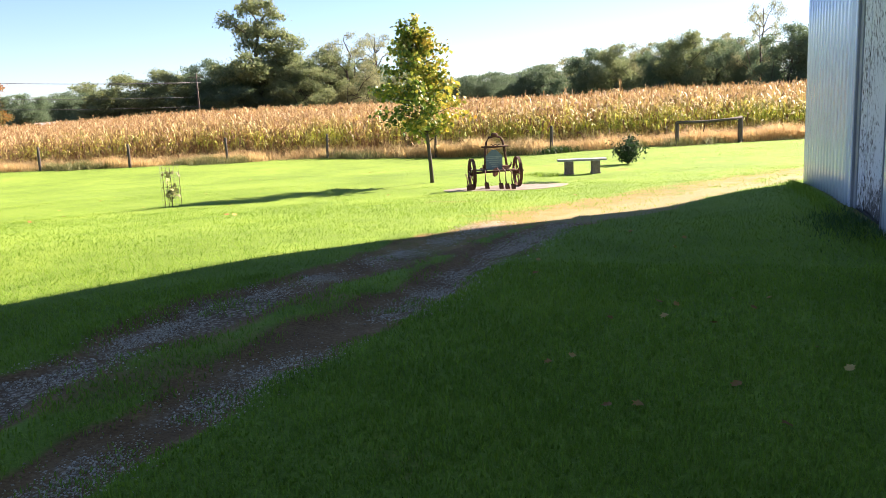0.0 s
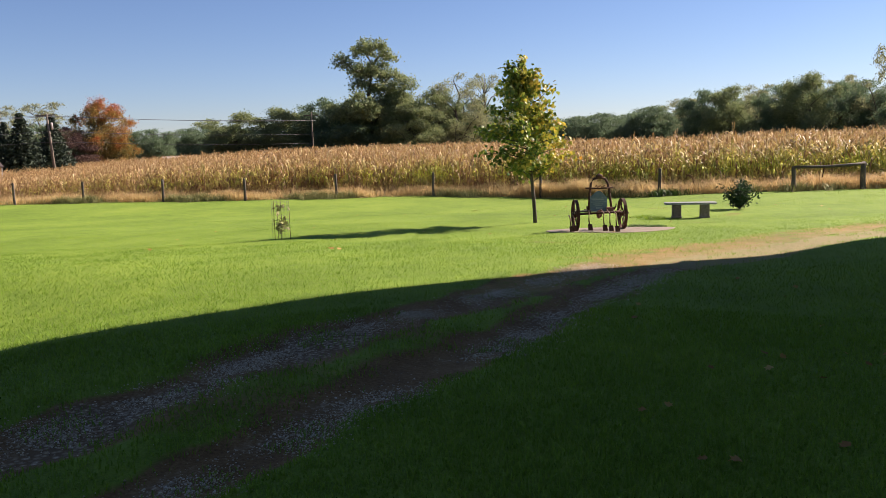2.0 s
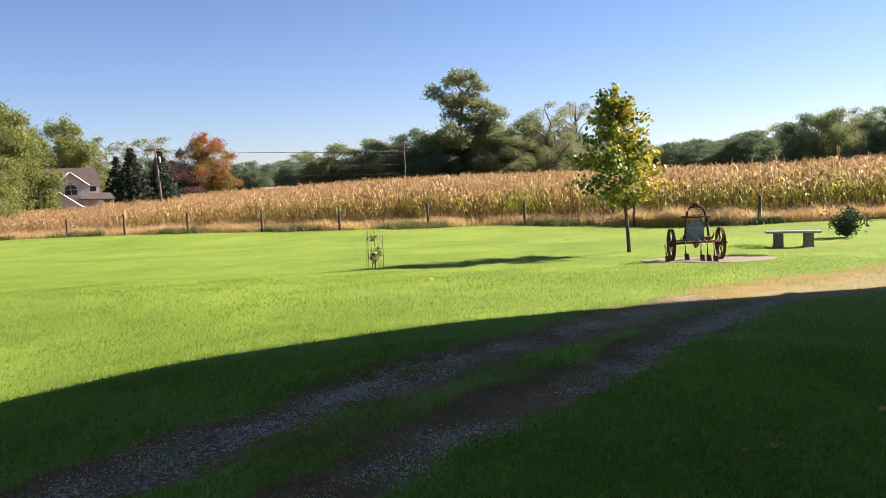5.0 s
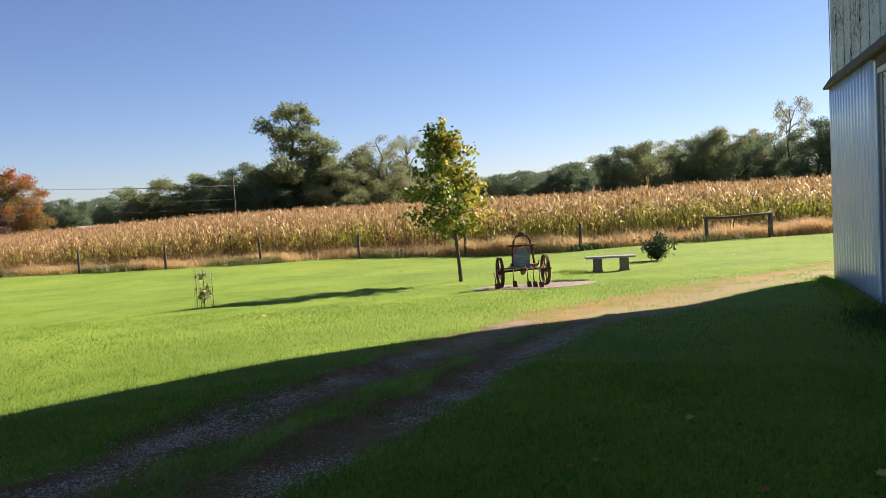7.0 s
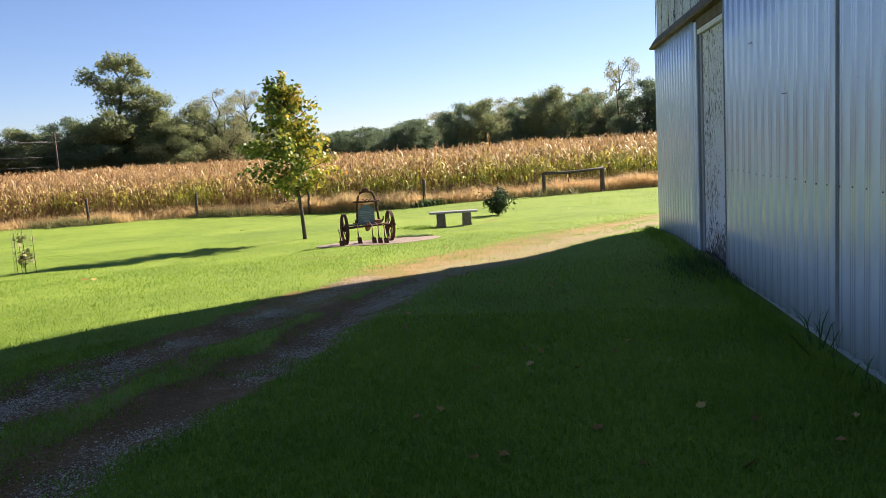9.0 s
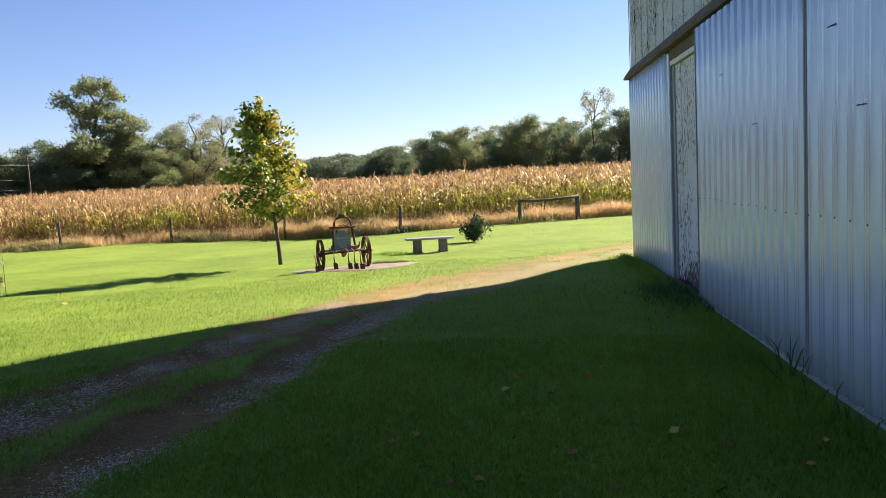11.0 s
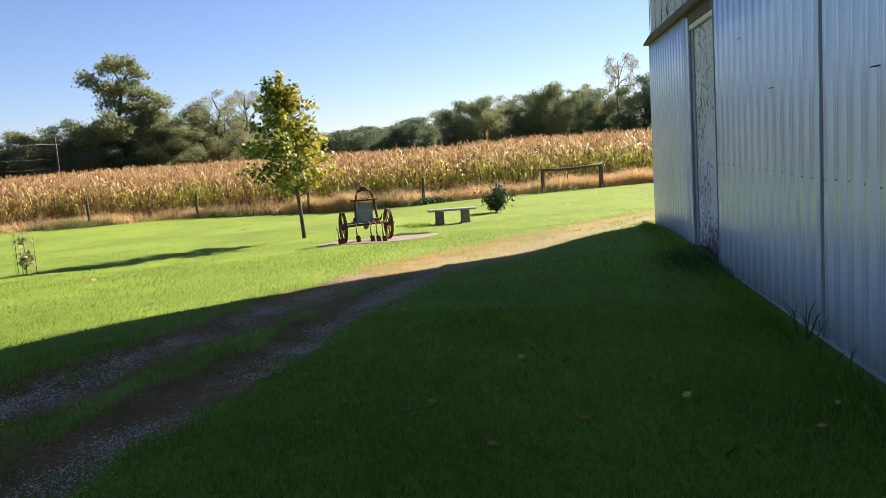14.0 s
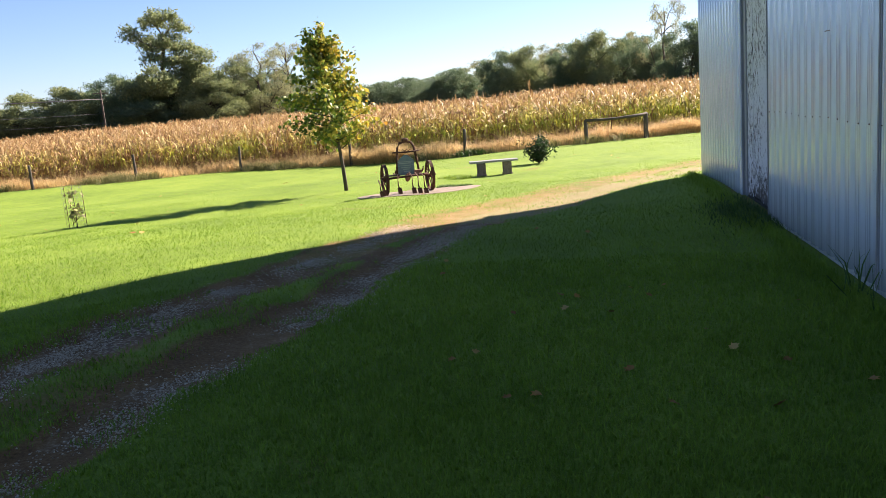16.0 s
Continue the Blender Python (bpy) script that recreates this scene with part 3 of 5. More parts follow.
def crown_lobes(kind, rg):
    """The masses of a crown 10 high and 10 wide: centre and half sizes of each."""
    lobes = []
    if kind == "big":
        # open upper tiers on long limbs, a dense skirt below
        for x, z, w, h in ((-0.9, 9.0, 1.3, 0.7), (0.6, 9.4, 1.5, 0.5), (-2.9, 8.2, 1.1, 0.5), (1.9, 8.6, 1.0, 0.5), (-1.4, 7.4, 1.5, 0.7), (0.6, 7.5, 1.5, 0.8), (2.4, 6.9, 1.5, 0.7), (4.2, 6.1, 1.1, 0.5),
                           (-0.7, 6.1, 1.3, 0.7), (1.5, 5.8, 1.4, 0.7), (3.4, 5.0, 1.7, 0.7), (-4.2, 4.2, 1.3, 0.5), (-2.5, 4.3, 1.4, 0.8)):
            lobes.append(((x, rg.normal(0, 0.9), z), (w, w, h)))
        for i in range(26):
            x = -5.4 + 11.8 * ((i * 0.618) % 1.0)
            lobes.append(((x, rg.normal(0, 1.3), 5.3 - 0.08 * (x - 1.8) ** 2 + rg.uniform(-3.4, -0.2)), (rg.uniform(1.3, 2.0), 1.6, rg.uniform(0.7, 1.1))))
        return lobes
    if kind in ("airy", "lace"):
        for i in range(26 if kind == "airy" else 22):
            h, a = (i + rg.uniform(0, 1)) / 26, i * 2.4 + rg.normal(0, 0.4)
            r = 4.3 * math.sqrt(max(0.08, 1 - ((h - 0.55) / 0.6) ** 2)) * rg.uniform(0.35, 1.0)
            w = rg.uniform(0.7, 1.25) * (1.25 if h < 0.45 else 0.8)
            lobes.append(((r * math.cos(a), r * math.sin(a), 1.2 + 8.2 * h), (w, w, w * rg.uniform(0.4, 0.65))))
        return lobes
    top = {"red": 0.42, "yellow": 0.5, "round": 0.40}.get(kind, 0.36)
    for i in range(24):
        h, a = (i + rg.uniform(0.1, 0.9)) / 24, i * 2.4 + rg.normal(0, 0.5)
        r = 3.9 * math.sqrt(max(0.02, 1 - ((h - top) / 0.72) ** 2)) * rg.uniform(0.55, 1.05) * (0.35 if h > 0.9 else 1.0)
        w = rg.uniform(1.0, 1.75) * (1 - 0.35 * h)
        lobes.append(((r * math.cos(a), r * math.sin(a), 0.7 + 8.4 * h), (w, w, w * rg.uniform(0.65, 0.9))))
    lobes.append(((0, 0, 4.2), (2.6, 2.6, 3.0)))
    return lobes


def tree_parts(kind, rg):
    """Wood and leaf arrays of a tree 10 high and 10 wide."""
    runs = []
    if kind == "spruce":
        runs.append(([(0, 0, 0), (0, 0, 5), (0, 0, 9.8)], [0.28, 0.17, 0.02]))
        pts = []
        for z in np.arange(0.5, 9.8, 0.33):
            reach = 5.0 * (1 - z / 10) ** 1.0
            for a in np.arange(0, 2 * np.pi, 0.45) + rg.uniform(0, 1):
                R = reach * rg.uniform(0.75, 1.08)
                m = max(6, int(34 * R / 5))
                t = rg.uniform(0.1, 1, m)
                pts.append(np.stack([np.cos(a) * R * t + rg.normal(0, 0.16, m), np.sin(a) * R * t + rg.normal(0, 0.16, m), z - 0.35 * R * t ** 1.5 * 0.5 + rg.normal(0, 0.08, m)], 1))
        return runs, np.concatenate(pts), 0.30
    per, size, density = {"airy": (36, 0.12, 8.5), "lace": (30, 0.11, 8.0), "big": (46, 0.11, 7.0)}.get(kind, (62, 0.125, 6.5))
    sway = rg.normal(0, 0.25, 6)
    trunk = [(sway[i] * i * 0.25, sway[5 - i] * i * 0.25, 1.55 * i) for i in range(6)]
    runs.append((trunk, [0.42, 0.33, 0.27, 0.20, 0.13, 0.06]))
    nodes = [np.array(p) for p in trunk[1:]]
    pts = []
    for centre, radii in sorted(crown_lobes(kind, rg), key=lambda q: math.hypot(q[0][0], q[0][1])):
        tip, radii = np.array(centre), np.array(radii)
        cost = [np.linalg.norm(tip - q) + (3.0 if q[2] > tip[2] - 0.25 * math.hypot(tip[0] - q[0], tip[1] - q[1]) else 0.0) for q in nodes]
        p = nodes[int(np.argmin(cost))]
        bend = (p + tip) / 2 + np.array((0, 0, 0.10 * np.linalg.norm(tip - p))) + rg.normal(0, 0.15, 3)
        w = (0.05 + 0.025 * max(0.0, 3 - math.hypot(p[0], p[1]))) * (1.2 - 0.08 * p[2])
        runs.append(([p, bend, tip], [w, w * 0.75, w * 0.45]))
        nodes += [bend, tip]
        count = max(7, int(density * (radii[0] * radii[2] * 2 + radii[0] ** 2)))
        d = rg.normal(size=(count, 3))
        d[:, 2] = np.where(d[:, 2] < 0, d[:, 2] * 0.7, d[:, 2])
        d /= np.linalg.norm(d, axis=1)[:, None]
        spots = tip + d * radii * rg.uniform(0.6, 1.08, (count, 1))
        spots[:, 2] = np.maximum(spots[:, 2], 0.3)
        for k, q in enumerate(spots):
            if k % 3 == 0:
                runs.append(([tip, (tip + q) / 2 + rg.normal(0, 0.08, 3), q], [w * 0.4, w * 0.28, 0.012]))
            g = rg.normal(0, 1.0, (per, 3)) * np.array((0.34, 0.34, 0.15 if kind in ("big", "airy", "lace") else 0.24)) * rg.uniform(0.7, 1.3)
            g[:, 2] -= 0.22 * (g[:, 0] ** 2 + g[:, 1] ** 2) ** 0.5
            pts.append(q + g)
    pts = np.concatenate(pts)
    wide = 5.2 / np.quantile(np.abs(pts[:, 0] - (0.4 if kind == "big" else 0.0)), 0.985)
    grow = np.array((wide, wide, 10.1 / np.quantile(pts[:, 2], 0.997)))
    return [([np.asarray(q) * grow for q in line], radii) for line, radii in runs], pts * grow, size


TREE_LOOK = {
    "dark": (M_LEAF_DARK, "dense dark green tree behind the corn field"),
    "round": (M_LEAF_MID, "rounded olive green tree behind the corn field"),
    "red": (M_MAPLE, "round maple turning red and orange at the field's end"),
    "plum": (M_PLUM, "low dark purple tree beside the red maple"),
    "yellow": (M_LEAF_YELLOW, "tall yellow-green tree beside the house"),
    "airy": (M_LEAF_PALE, "thin pale green tree with open crown"),
    "lace": (M_LEAF_PALE, "sparse tall tree with bare limbs and pale leaves"),
    "big": (M_LEAF_MID, "very tall spreading tree with open upper crown"),
    "spruce": (M_SPRUCE, "dark conical spruce beside the house"),
}
TREES = [
    ('yellow', -71.3, 96.1, 12.1, 9.0),
    ('airy', -95.3, 140.5, 12.4, 8.1),
    ('airy', -94.1, 153.2, 12.6, 11.1),
    ('spruce', -67.3, 105.3, 8.8, 9.4),
    ('spruce', -65.2, 109.3, 8.4, 8.4),
    ('spruce', -72.8, 110.1, 7.9, 7.6),
    ('red', -70.5, 132.2, 11.3, 9.3),
    ('dark', -80.2, 172.3, 6.9, 10.4),
    ('dark', -85.3, 175.4, 6.5, 6.7),
    ('dark', -92.9, 221.3, 7.7, 13.1),
    ('dark', -84.2, 214.0, 8.2, 11.0),
    ('round', -50.0, 141.4, 8.3, 13.4),
    ('round', -43.4, 143.5, 8.9, 10.3),
    ('round', -54.0, 145.3, 6.0, 8.5),
    ('dark', -42.7, 159.3, 8.5, 10.2),
    ('dark', -36.4, 150.5, 10.5, 11.7),
    ('big', -27.4, 146.5, 19.7, 19.5),
    ('round', -20.1, 143.5, 8.9, 10.9),
    ('dark', -30.6, 144.8, 6.5, 12.2),
    ('lace', -12.4, 149.1, 13.8, 11.3),
    ('round', -16.0, 151.0, 11.6, 10.5),
    ('lace', -7.6, 155.4, 14.4, 9.6),
    ('dark', -10.3, 159.7, 9.6, 13.1),
    ('dark', -1.8, 170.0, 7.7, 10.5),
    ('dark', 8.8, 149.8, 5.9, 8.2),
    ('dark', 12.8, 144.4, 6.2, 8.9),
    ('dark', 16.8, 139.0, 4.9, 6.7),
    ('dark', 20.7, 138.4, 6.9, 7.7),
    ('airy', 26.4, 147.6, 8.2, 9.2),
    ('dark', 27.0, 132.2, 8.8, 8.3),
    ('round', 29.8, 126.4, 8.9, 8.0),
    ('airy', 38.6, 144.8, 9.7, 9.2),
    ('dark', 35.7, 122.8, 8.4, 7.0),
    ('round', 38.5, 118.7, 9.6, 8.6),
    ('dark', 42.0, 117.6, 8.3, 7.7),
    ('airy', 50.6, 140.9, 10.6, 6.2),
    ('lace', 46.1, 112.5, 12.7, 6.7),
    ('dark', 44.7, 100.3, 8.9, 7.5),
    ('dark', 49.6, 100.1, 9.7, 8.4),
    ('dark', 46.4, 115.9, 7.0, 6.0),
    ('plum', -74.0, 128.0, 7.0, 9.0),
    ('dark', -47.0, 176.0, 8.0, 16.0),
    ('dark', -35.0, 178.0, 9.5, 17.0),
    ('dark', -22.0, 178.0, 9.0, 17.0),
    ('dark', -12.0, 176.0, 8.0, 15.0),
    ('dark', 4.0, 178.0, 6.6, 15.0),
    ('dark', 15.0, 176.0, 6.6, 16.0),
    ('dark', 26.0, 174.0, 7.8, 17.0),
    ('dark', 37.0, 166.0, 9.5, 16.0),
    ('dark', 48.0, 158.0, 10.0, 16.0),
    ('dark', 57.0, 150.0, 10.0, 16.0),
    ('round', -86.0, 118.0, 8.5, 14.0),
    ('dark', -78.0, 128.0, 7.5, 12.0),
    ('dark', -64.0, 175.0, 6.8, 14.0),
    ('dark', -74.0, 190.0, 7.0, 15.0),
    ('yellow', -84.0, 102.0, 10.0, 11.0),
    ('yellow', -70.0, 84.0, 13.0, 11.0),
    ('yellow', -60.0, 68.0, 8.0, 8.0),
]


def plant_trees():
    made = {}
    for i, (kind, x, y, height, width) in enumerate(TREES):
        rg = np.random.default_rng(100 + i)
        key = (kind, i % (1 if kind in ("big", "red", "yellow", "spruce") else 3))
        zb = float(ground_z(x, y)) - 0.3
        m = Matrix.Translation((x, y, zb)) @ Matrix.Rotation(0.0 if kind in ("red", "big") else i * 1.9, 4, "Z") @ Matrix.Diagonal((width / 10, width / 10, (height + 0.3) / 10, 1))
        if key not in made:
            material, label = TREE_LOOK[kind]
            runs, pts, size = tree_parts(kind, rg)
            root = thing("spruce_tree" if kind == "spruce" else "tree", label, "tree", m, "trees behind the field")
            part("trunk", tubes(runs, 5), M_BARK, root)
            v, f = leaf_cards(pts, size, rg, 0.5 if kind == "spruce" else 0.0)
            part("crown", array_mesh("crown", v, f, material), material, root)
            made[key] = root
        else:
            root = made[key]
            kept = root.matrix_basis.copy()
            root.matrix_basis = Matrix()
            copy_thing(root, m)
            root.matrix_basis = kept


plant_trees()


# ---- corn field ----
def corn_plant(rg, full=True):
    """One dry corn plant: leaf strips, stalk and tassel, as triangles, with the height of each corner."""
    V, F = [], []

    def strip(points, widths, side):
        base = len(V)
        for p, w in zip(points, widths):
            V.append(np.array(p) - np.array(side) * w)
            V.append(np.array(p) + np.array(side) * w)
        for i in range(len(points) - 1):
            a = base + 2 * i
            F.append((a, a + 1, a + 3))
            F.append((a, a + 3, a + 2))
    H = 2.05
    if full:
        strip([(0, 0, 0), (0, 0, H)], [0.018, 0.012], (1, 0, 0))
        strip([(0, 0, 0), (0, 0, H)], [0.018, 0.012], (0, 1, 0))
    else:
        strip([(0, 0, 1.0), (0, 0, H)], [0.015, 0.012], (0.7, 0.7, 0))
    levels = np.linspace(0.16, H - 0.1, 13) if full else np.linspace(1.2, H - 0.05, 6)
    for i, z in enumerate(levels):
        a = i * 2.6 + rg.normal(0, 0.5)
        d = np.array((math.cos(a), math.sin(a), 0))
        side = np.array((-d[1], d[0], rg.normal(0, 0.5)))
        L, up, drop = rg.uniform(0.38, 0.62), rg.uniform(0.05, 0.30), rg.uniform(0.1, 0.65)
        pts = [np.array((0, 0, z)), d * L * 0.4 + np.array((0, 0, z + up)), d * L * 0.8 + np.array((0, 0, z + up * 0.7 - drop * 0.25)), d * L + np.array((0, 0, z - drop))]
        strip(pts, [0.024, 0.042, 0.034, 0.004], side / np.linalg.norm(side))
    for i in range(5):
        a = rg.uniform(0, 6.28)
        t = np.array((math.cos(a) * rg.uniform(0.02, 0.12), math.sin(a) * rg.uniform(0.02, 0.12), H + rg.uniform(0.18, 0.36)))
        strip([(0, 0, H - 0.05), t], [0.006, 0.010], (math.sin(a), -math.cos(a), 0))
    if full:
        z, a = rg.uniform(0.9, 1.2), rg.uniform(0, 6.28)
        strip([(0.02, 0, z), (0.07 * math.cos(a), 0.07 * math.sin(a), z + 0.13), (0.09 * math.cos(a), 0.09 * math.sin(a), z + 0.26)], [0.02, 0.035, 0.008], (math.sin(a), -math.cos(a), 0))
    return np.array(V), np.array(F)


def spread(kinds, x, y, turn, size, rg):
    """Plants of several kinds joined into arrays of corners, faces and heights."""
    pick = rg.integers(0, len(kinds), len(x))
    z = ground_z(x, y)
    VV, FF, HH = [], [], []
    base = 0
    for k, (V, F) in enumerate(kinds):
        m = np.where(pick == k)[0]
        if not len(m):
            continue
        c, s = np.cos(turn[m])[:, None], np.sin(turn[m])[:, None]
        g = size[m][:, None]
        lean = rg.normal(0, 0.05, (len(m), 2))
        W = np.stack([(V[None, :, 0] * c - V[None, :, 1] * s) * g + x[m][:, None] + lean[:, :1] * V[None, :, 2],
                      (V[None, :, 0] * s + V[None, :, 1] * c) * g + y[m][:, None] + lean[:, 1:] * V[None, :, 2],
                      V[None, :, 2] * g + z[m][:, None]], -1)
        VV.append(W.reshape(-1, 3))
        HH.append(np.broadcast_to(V[None, :, 2] / 2.4, W.shape[:2]).ravel())
        FF.append((F[None] + (np.arange(len(m)) * len(V))[:, None, None] + base).reshape(-1, 3))
        base += len(m) * len(V)
    return np.concatenate(VV), np.concatenate(FF), np.concatenate(HH)


def make_corn():
    rg = np.random.default_rng(11)
    full = [corn_plant(rg) for _ in range(14)]
    tops = [corn_plant(rg, False) for _ in range(10)]
    bands = (("front", full, 2.6, 10.3, 0.76, 0.23), ("middle", tops, 10.8, 34.0, 0.95, 0.26), ("far", tops, 34.5, 84.0, 1.6, 0.36))
    for name, kinds, d0, d1, row, step in bands:
        xs, ys = [], []
        for d in np.arange(d0, d1, row):
            reach = 46 + d
            x = np.arange(-reach - 8, reach * 0.62, step)
            x = x + rg.normal(0, 0.07, len(x))
            xs.append(x)
            ys.append(fence_y(x) + d + rg.normal(0, 0.09, len(x)))
        x, y = np.concatenate(xs), np.concatenate(ys)
        keep = rg.uniform(size=len(x)) > 0.06
        x, y = x[keep], y[keep]
        size = rg.normal(0.90, 0.10, len(x)) * (0.95 + 0.1 * wavy(x, y, 0.25, 1)) * np.interp(np.degrees(np.arctan2(-x, y)), [12, 22, 30, 36], [1.0, 0.88, 0.75, 0.64])
        V, F, H = spread(kinds, x, y, rg.uniform(0, 6.28, len(x)), size, rg)
        me = array_mesh("corn", V, F, M_CORN)
        me.attributes.new("height", "FLOAT", "POINT").data.foreach_set("value", H.astype(np.float32))
        tagged(new("corn_field", me), "tall drying tan corn with green patches behind the fence", "corn", kind="stuff")


make_corn()


# ---- blades: grass, straw, weeds ----
def blade_arrays(x, y, height, width, rg, lean=0.5, detailed=True, sink=0.004):
    n = len(x)
    z = ground_z(x, y) - sink
    a = rg.uniform(0, 2 * np.pi, n)
    d = np.stack([np.cos(a), np.sin(a), np.zeros(n)], 1)
    side = np.stack([-np.sin(a + rg.normal(0, 0.6, n)), np.cos(a), np.zeros(n)], 1)
    p = np.stack([x, y, z], 1)
    L = (height * np.abs(rg.normal(lean, lean * 0.5, n)))[:, None]
    up = np.stack([np.zeros(n), np.zeros(n), height], 1)
    w = width[:, None]
    if detailed:
        mid = p + d * L * 0.35 + up * 0.6
        tip = p + d * L + up * rg.uniform(0.75, 1.0, (n, 1))
        V = np.stack([p - side * w, p + side * w, mid - side * w * 0.8, mid + side * w * 0.8, tip], 1).reshape(-1, 3)
        f = np.arange(n)[:, None] * 5
        return V, np.concatenate([f + [0, 1, 3], f + [0, 3, 2], f + [2, 3, 4]])
    tip = p + d * L + up
    V = np.stack([p - side * w, p + side * w, tip], 1).reshape(-1, 3)
    return V, np.arange(n)[:, None] * 3 + [0, 1, 2]


def make_grass():
    rg = np.random.default_rng(5)
    for near, far, count, detailed, a0, a1 in ((0.3, 8.0, 250000, True, -50, 53), (8.0, 24.0, 260000, False, -50, 53), (24.0, 52.0, 190000, False, -50, 53), (0.3, 12.0, 260000, False, 53, 310)):
        r = rg.uniform(near, far, count)
        a = np.radians(rg.uniform(a0, a1, count))
        x, y = -np.sin(a) * r, np.cos(a) * r
        s, u = barn_axes(x, y)
        left, right = track_masks(x, y)
        bare = np.maximum(left, right)
        patch = wavy(x, y, 2.3, 4) * 0.5 + wavy(x, y, 0.7, 8) * 0.5
        pad = ((x - 1.72) / 1.36) ** 2 + ((y - 18.58) / 1.08) ** 2 < 1
        middle = (np.interp(s, LEFT_TRACK[:, 0], LEFT_TRACK[:, 1]) + np.interp(s, RIGHT_TRACK[:, 0], RIGHT_TRACK[:, 1])) / 2
        bare = np.where(s > 9.0, np.maximum(bare * 0.85, 0.6 * smooth01(1.8 - np.abs(u - middle) / 0.8) * smooth01((s - 9.5) / 2)), bare)
        tufts = smooth01((wavy(x, y, 4.7, 9) * 0.6 + wavy(x, y, 11.0, 3) * 0.4 - 0.30) / 0.25)
        keep = (y < fence_y(x) + 0.3) & (rg.uniform(size=count) > bare * (0.55 + 0.5 * tufts) + (patch < 0.33) * 0.1) & ((u > 0.145) | ((u > 0.04) & (s > 9.8)) | (s > 15.7)) & ~pad
        between = (np.abs(u - middle) < 0.62) & (s < 12)
        keep &= ~(between & (rg.uniform(size=count) < 0.35 + 0.45 * wavy(x, y, 3.7, 2)))
        x, y, r, patch, s, u = x[keep], y[keep], r[keep], patch[keep], s[keep], u[keep]
        height = (0.028 + 0.022 * patch) * rg.uniform(0.6, 1.35, len(x)) * (1 + 0.5 * (u < 0.6)) * (1 - 0.62 * smooth01((r - 5) / 20))
        width = (0.0021 if a1 < 60 else 0.0040) * (1 + r / 9) * rg.uniform(0.7, 1.3, len(x))
        V, F = blade_arrays(x, y, height, width, rg, 0.55 if detailed else 1.1, detailed)
        tagged(new("grass", array_mesh("grass", V, F, M_GRASS)), "short mown green lawn grass", "grass", kind="stuff")


make_grass()


def make_verge():
    rg = np.random.default_rng(21)

    def sow(name, label, material, x, y, height, width, lean=0.35):
        V, F = blade_arrays(x, y, height, width, rg, lean, True)
        tagged(new(name, array_mesh(name, V, F, material)), label, "weeds", kind="stuff")
    # straw-coloured grass right behind the posts, tallest behind the young tree
    n = 70000
    x = rg.uniform(-42, 19, n)
    off = np.abs(rg.normal(0.9, 0.7, n))
    tall = np.exp(-((x - 2.0) / 2.4) ** 2)
    clump = wavy(x, off * 1.5, 1.1, 7) * 0.6 + wavy(x, off * 3.0, 3.4, 2) * 0.4
    thick = rg.uniform(size=n) < 0.04 + 0.75 * smooth01((clump - 0.45) / 0.35) + tall
    x, off, tall, clump = x[thick], off[thick], tall[thick], clump[thick]
    n = len(x)
    sow("dry_grass", "golden dry grass along the fence", M_STRAW, x, fence_y(x) + off, (0.10 + 0.50 * clump + 0.25 * tall) * rg.uniform(0.3, 1.3, n), rg.uniform(0.004, 0.009, n), 0.6)
    n = 16000
    x = rg.normal(2.0, 1.5, n)
    sow("dry_grass", "tall golden dry grass clump behind the young tree", M_STRAW, x, fence_y(x) + rg.uniform(-0.1, 2.0, n), rg.uniform(0.3, 1.05, n) * (0.6 + 0.5 * wavy(x, x * 0, 3.1, 2)), rg.uniform(0.004, 0.008, n), 0.6)
    n = 34000
    x = np.concatenate([rg.uniform(3, 20, n // 2), rg.normal(16.0, 2.4, n // 2)])
    y = rg.uniform(0.2, 2.4, n)
    sow("russet_weeds", "russet dry weeds round the hitching rail", M_RUSSET, x, fence_y(x) + y, rg.uniform(0.12, 0.95, n) * (0.30 + 0.55 * wavy(x, y, 1.7, 3) + 0.35 * wavy(x, y, 4.9, 1)), rg.uniform(0.004, 0.009, n), 1.0)
    n = 42000
    x = rg.uniform(-44, 0, n)
    y = rg.uniform(0.3, 2.5, n)
    thick = rg.uniform(size=n) < 0.1 + 0.9 * wavy(x, y, 1.1, 5) ** 1.3
    x, y = x[thick], y[thick]
    n = len(x)
    sow("russet_weeds", "russet dry weeds at the foot of the corn", M_RUSSET, x, fence_y(x) + y, rg.uniform(0.12, 0.95, n) * (0.25 + 0.55 * wavy(x, y, 1.9, 4) + 0.35 * wavy(x, y, 5.3, 1)), rg.uniform(0.004, 0.009, n), 1.0)
    n = 60000
    x, off = rg.uniform(-44, 20, n), rg.normal(0.15, 0.42, n)
    clump = wavy(x, off, 0.9, 3) * 0.6 + wavy(x, off, 3.7, 6) * 0.4
    keep = rg.uniform(size=n) < 0.05 + 0.95 * smooth01((clump - 0.50) / 0.25)
    x, off, clump = x[keep], off[keep], clump[keep]
    sow("green_weeds", "low grey-green weeds along the fence", M_WEED, x, fence_y(x) + off, (0.05 + 0.50 * clump) * rg.uniform(0.4, 1.25, len(x)), rg.uniform(0.005, 0.012, len(x)), 0.8)
    # rough dark weeds at the foot of the barn by the doorway and along the door
    n = 1600
    s, u = rg.normal(10.2, 0.6, n), np.abs(rg.normal(0.1, 0.30, n)) + 0.03
    x, y = plan(s, u)
    sow("dark_weeds", "dark rough weeds at the foot of the barn doorway", M_DARKWEED, x, y, rg.uniform(0.05, 0.16, n) * np.clip(1.2 - u, 0.3, 1), rg.uniform(0.003, 0.006, n), 0.9)
    n = 6000
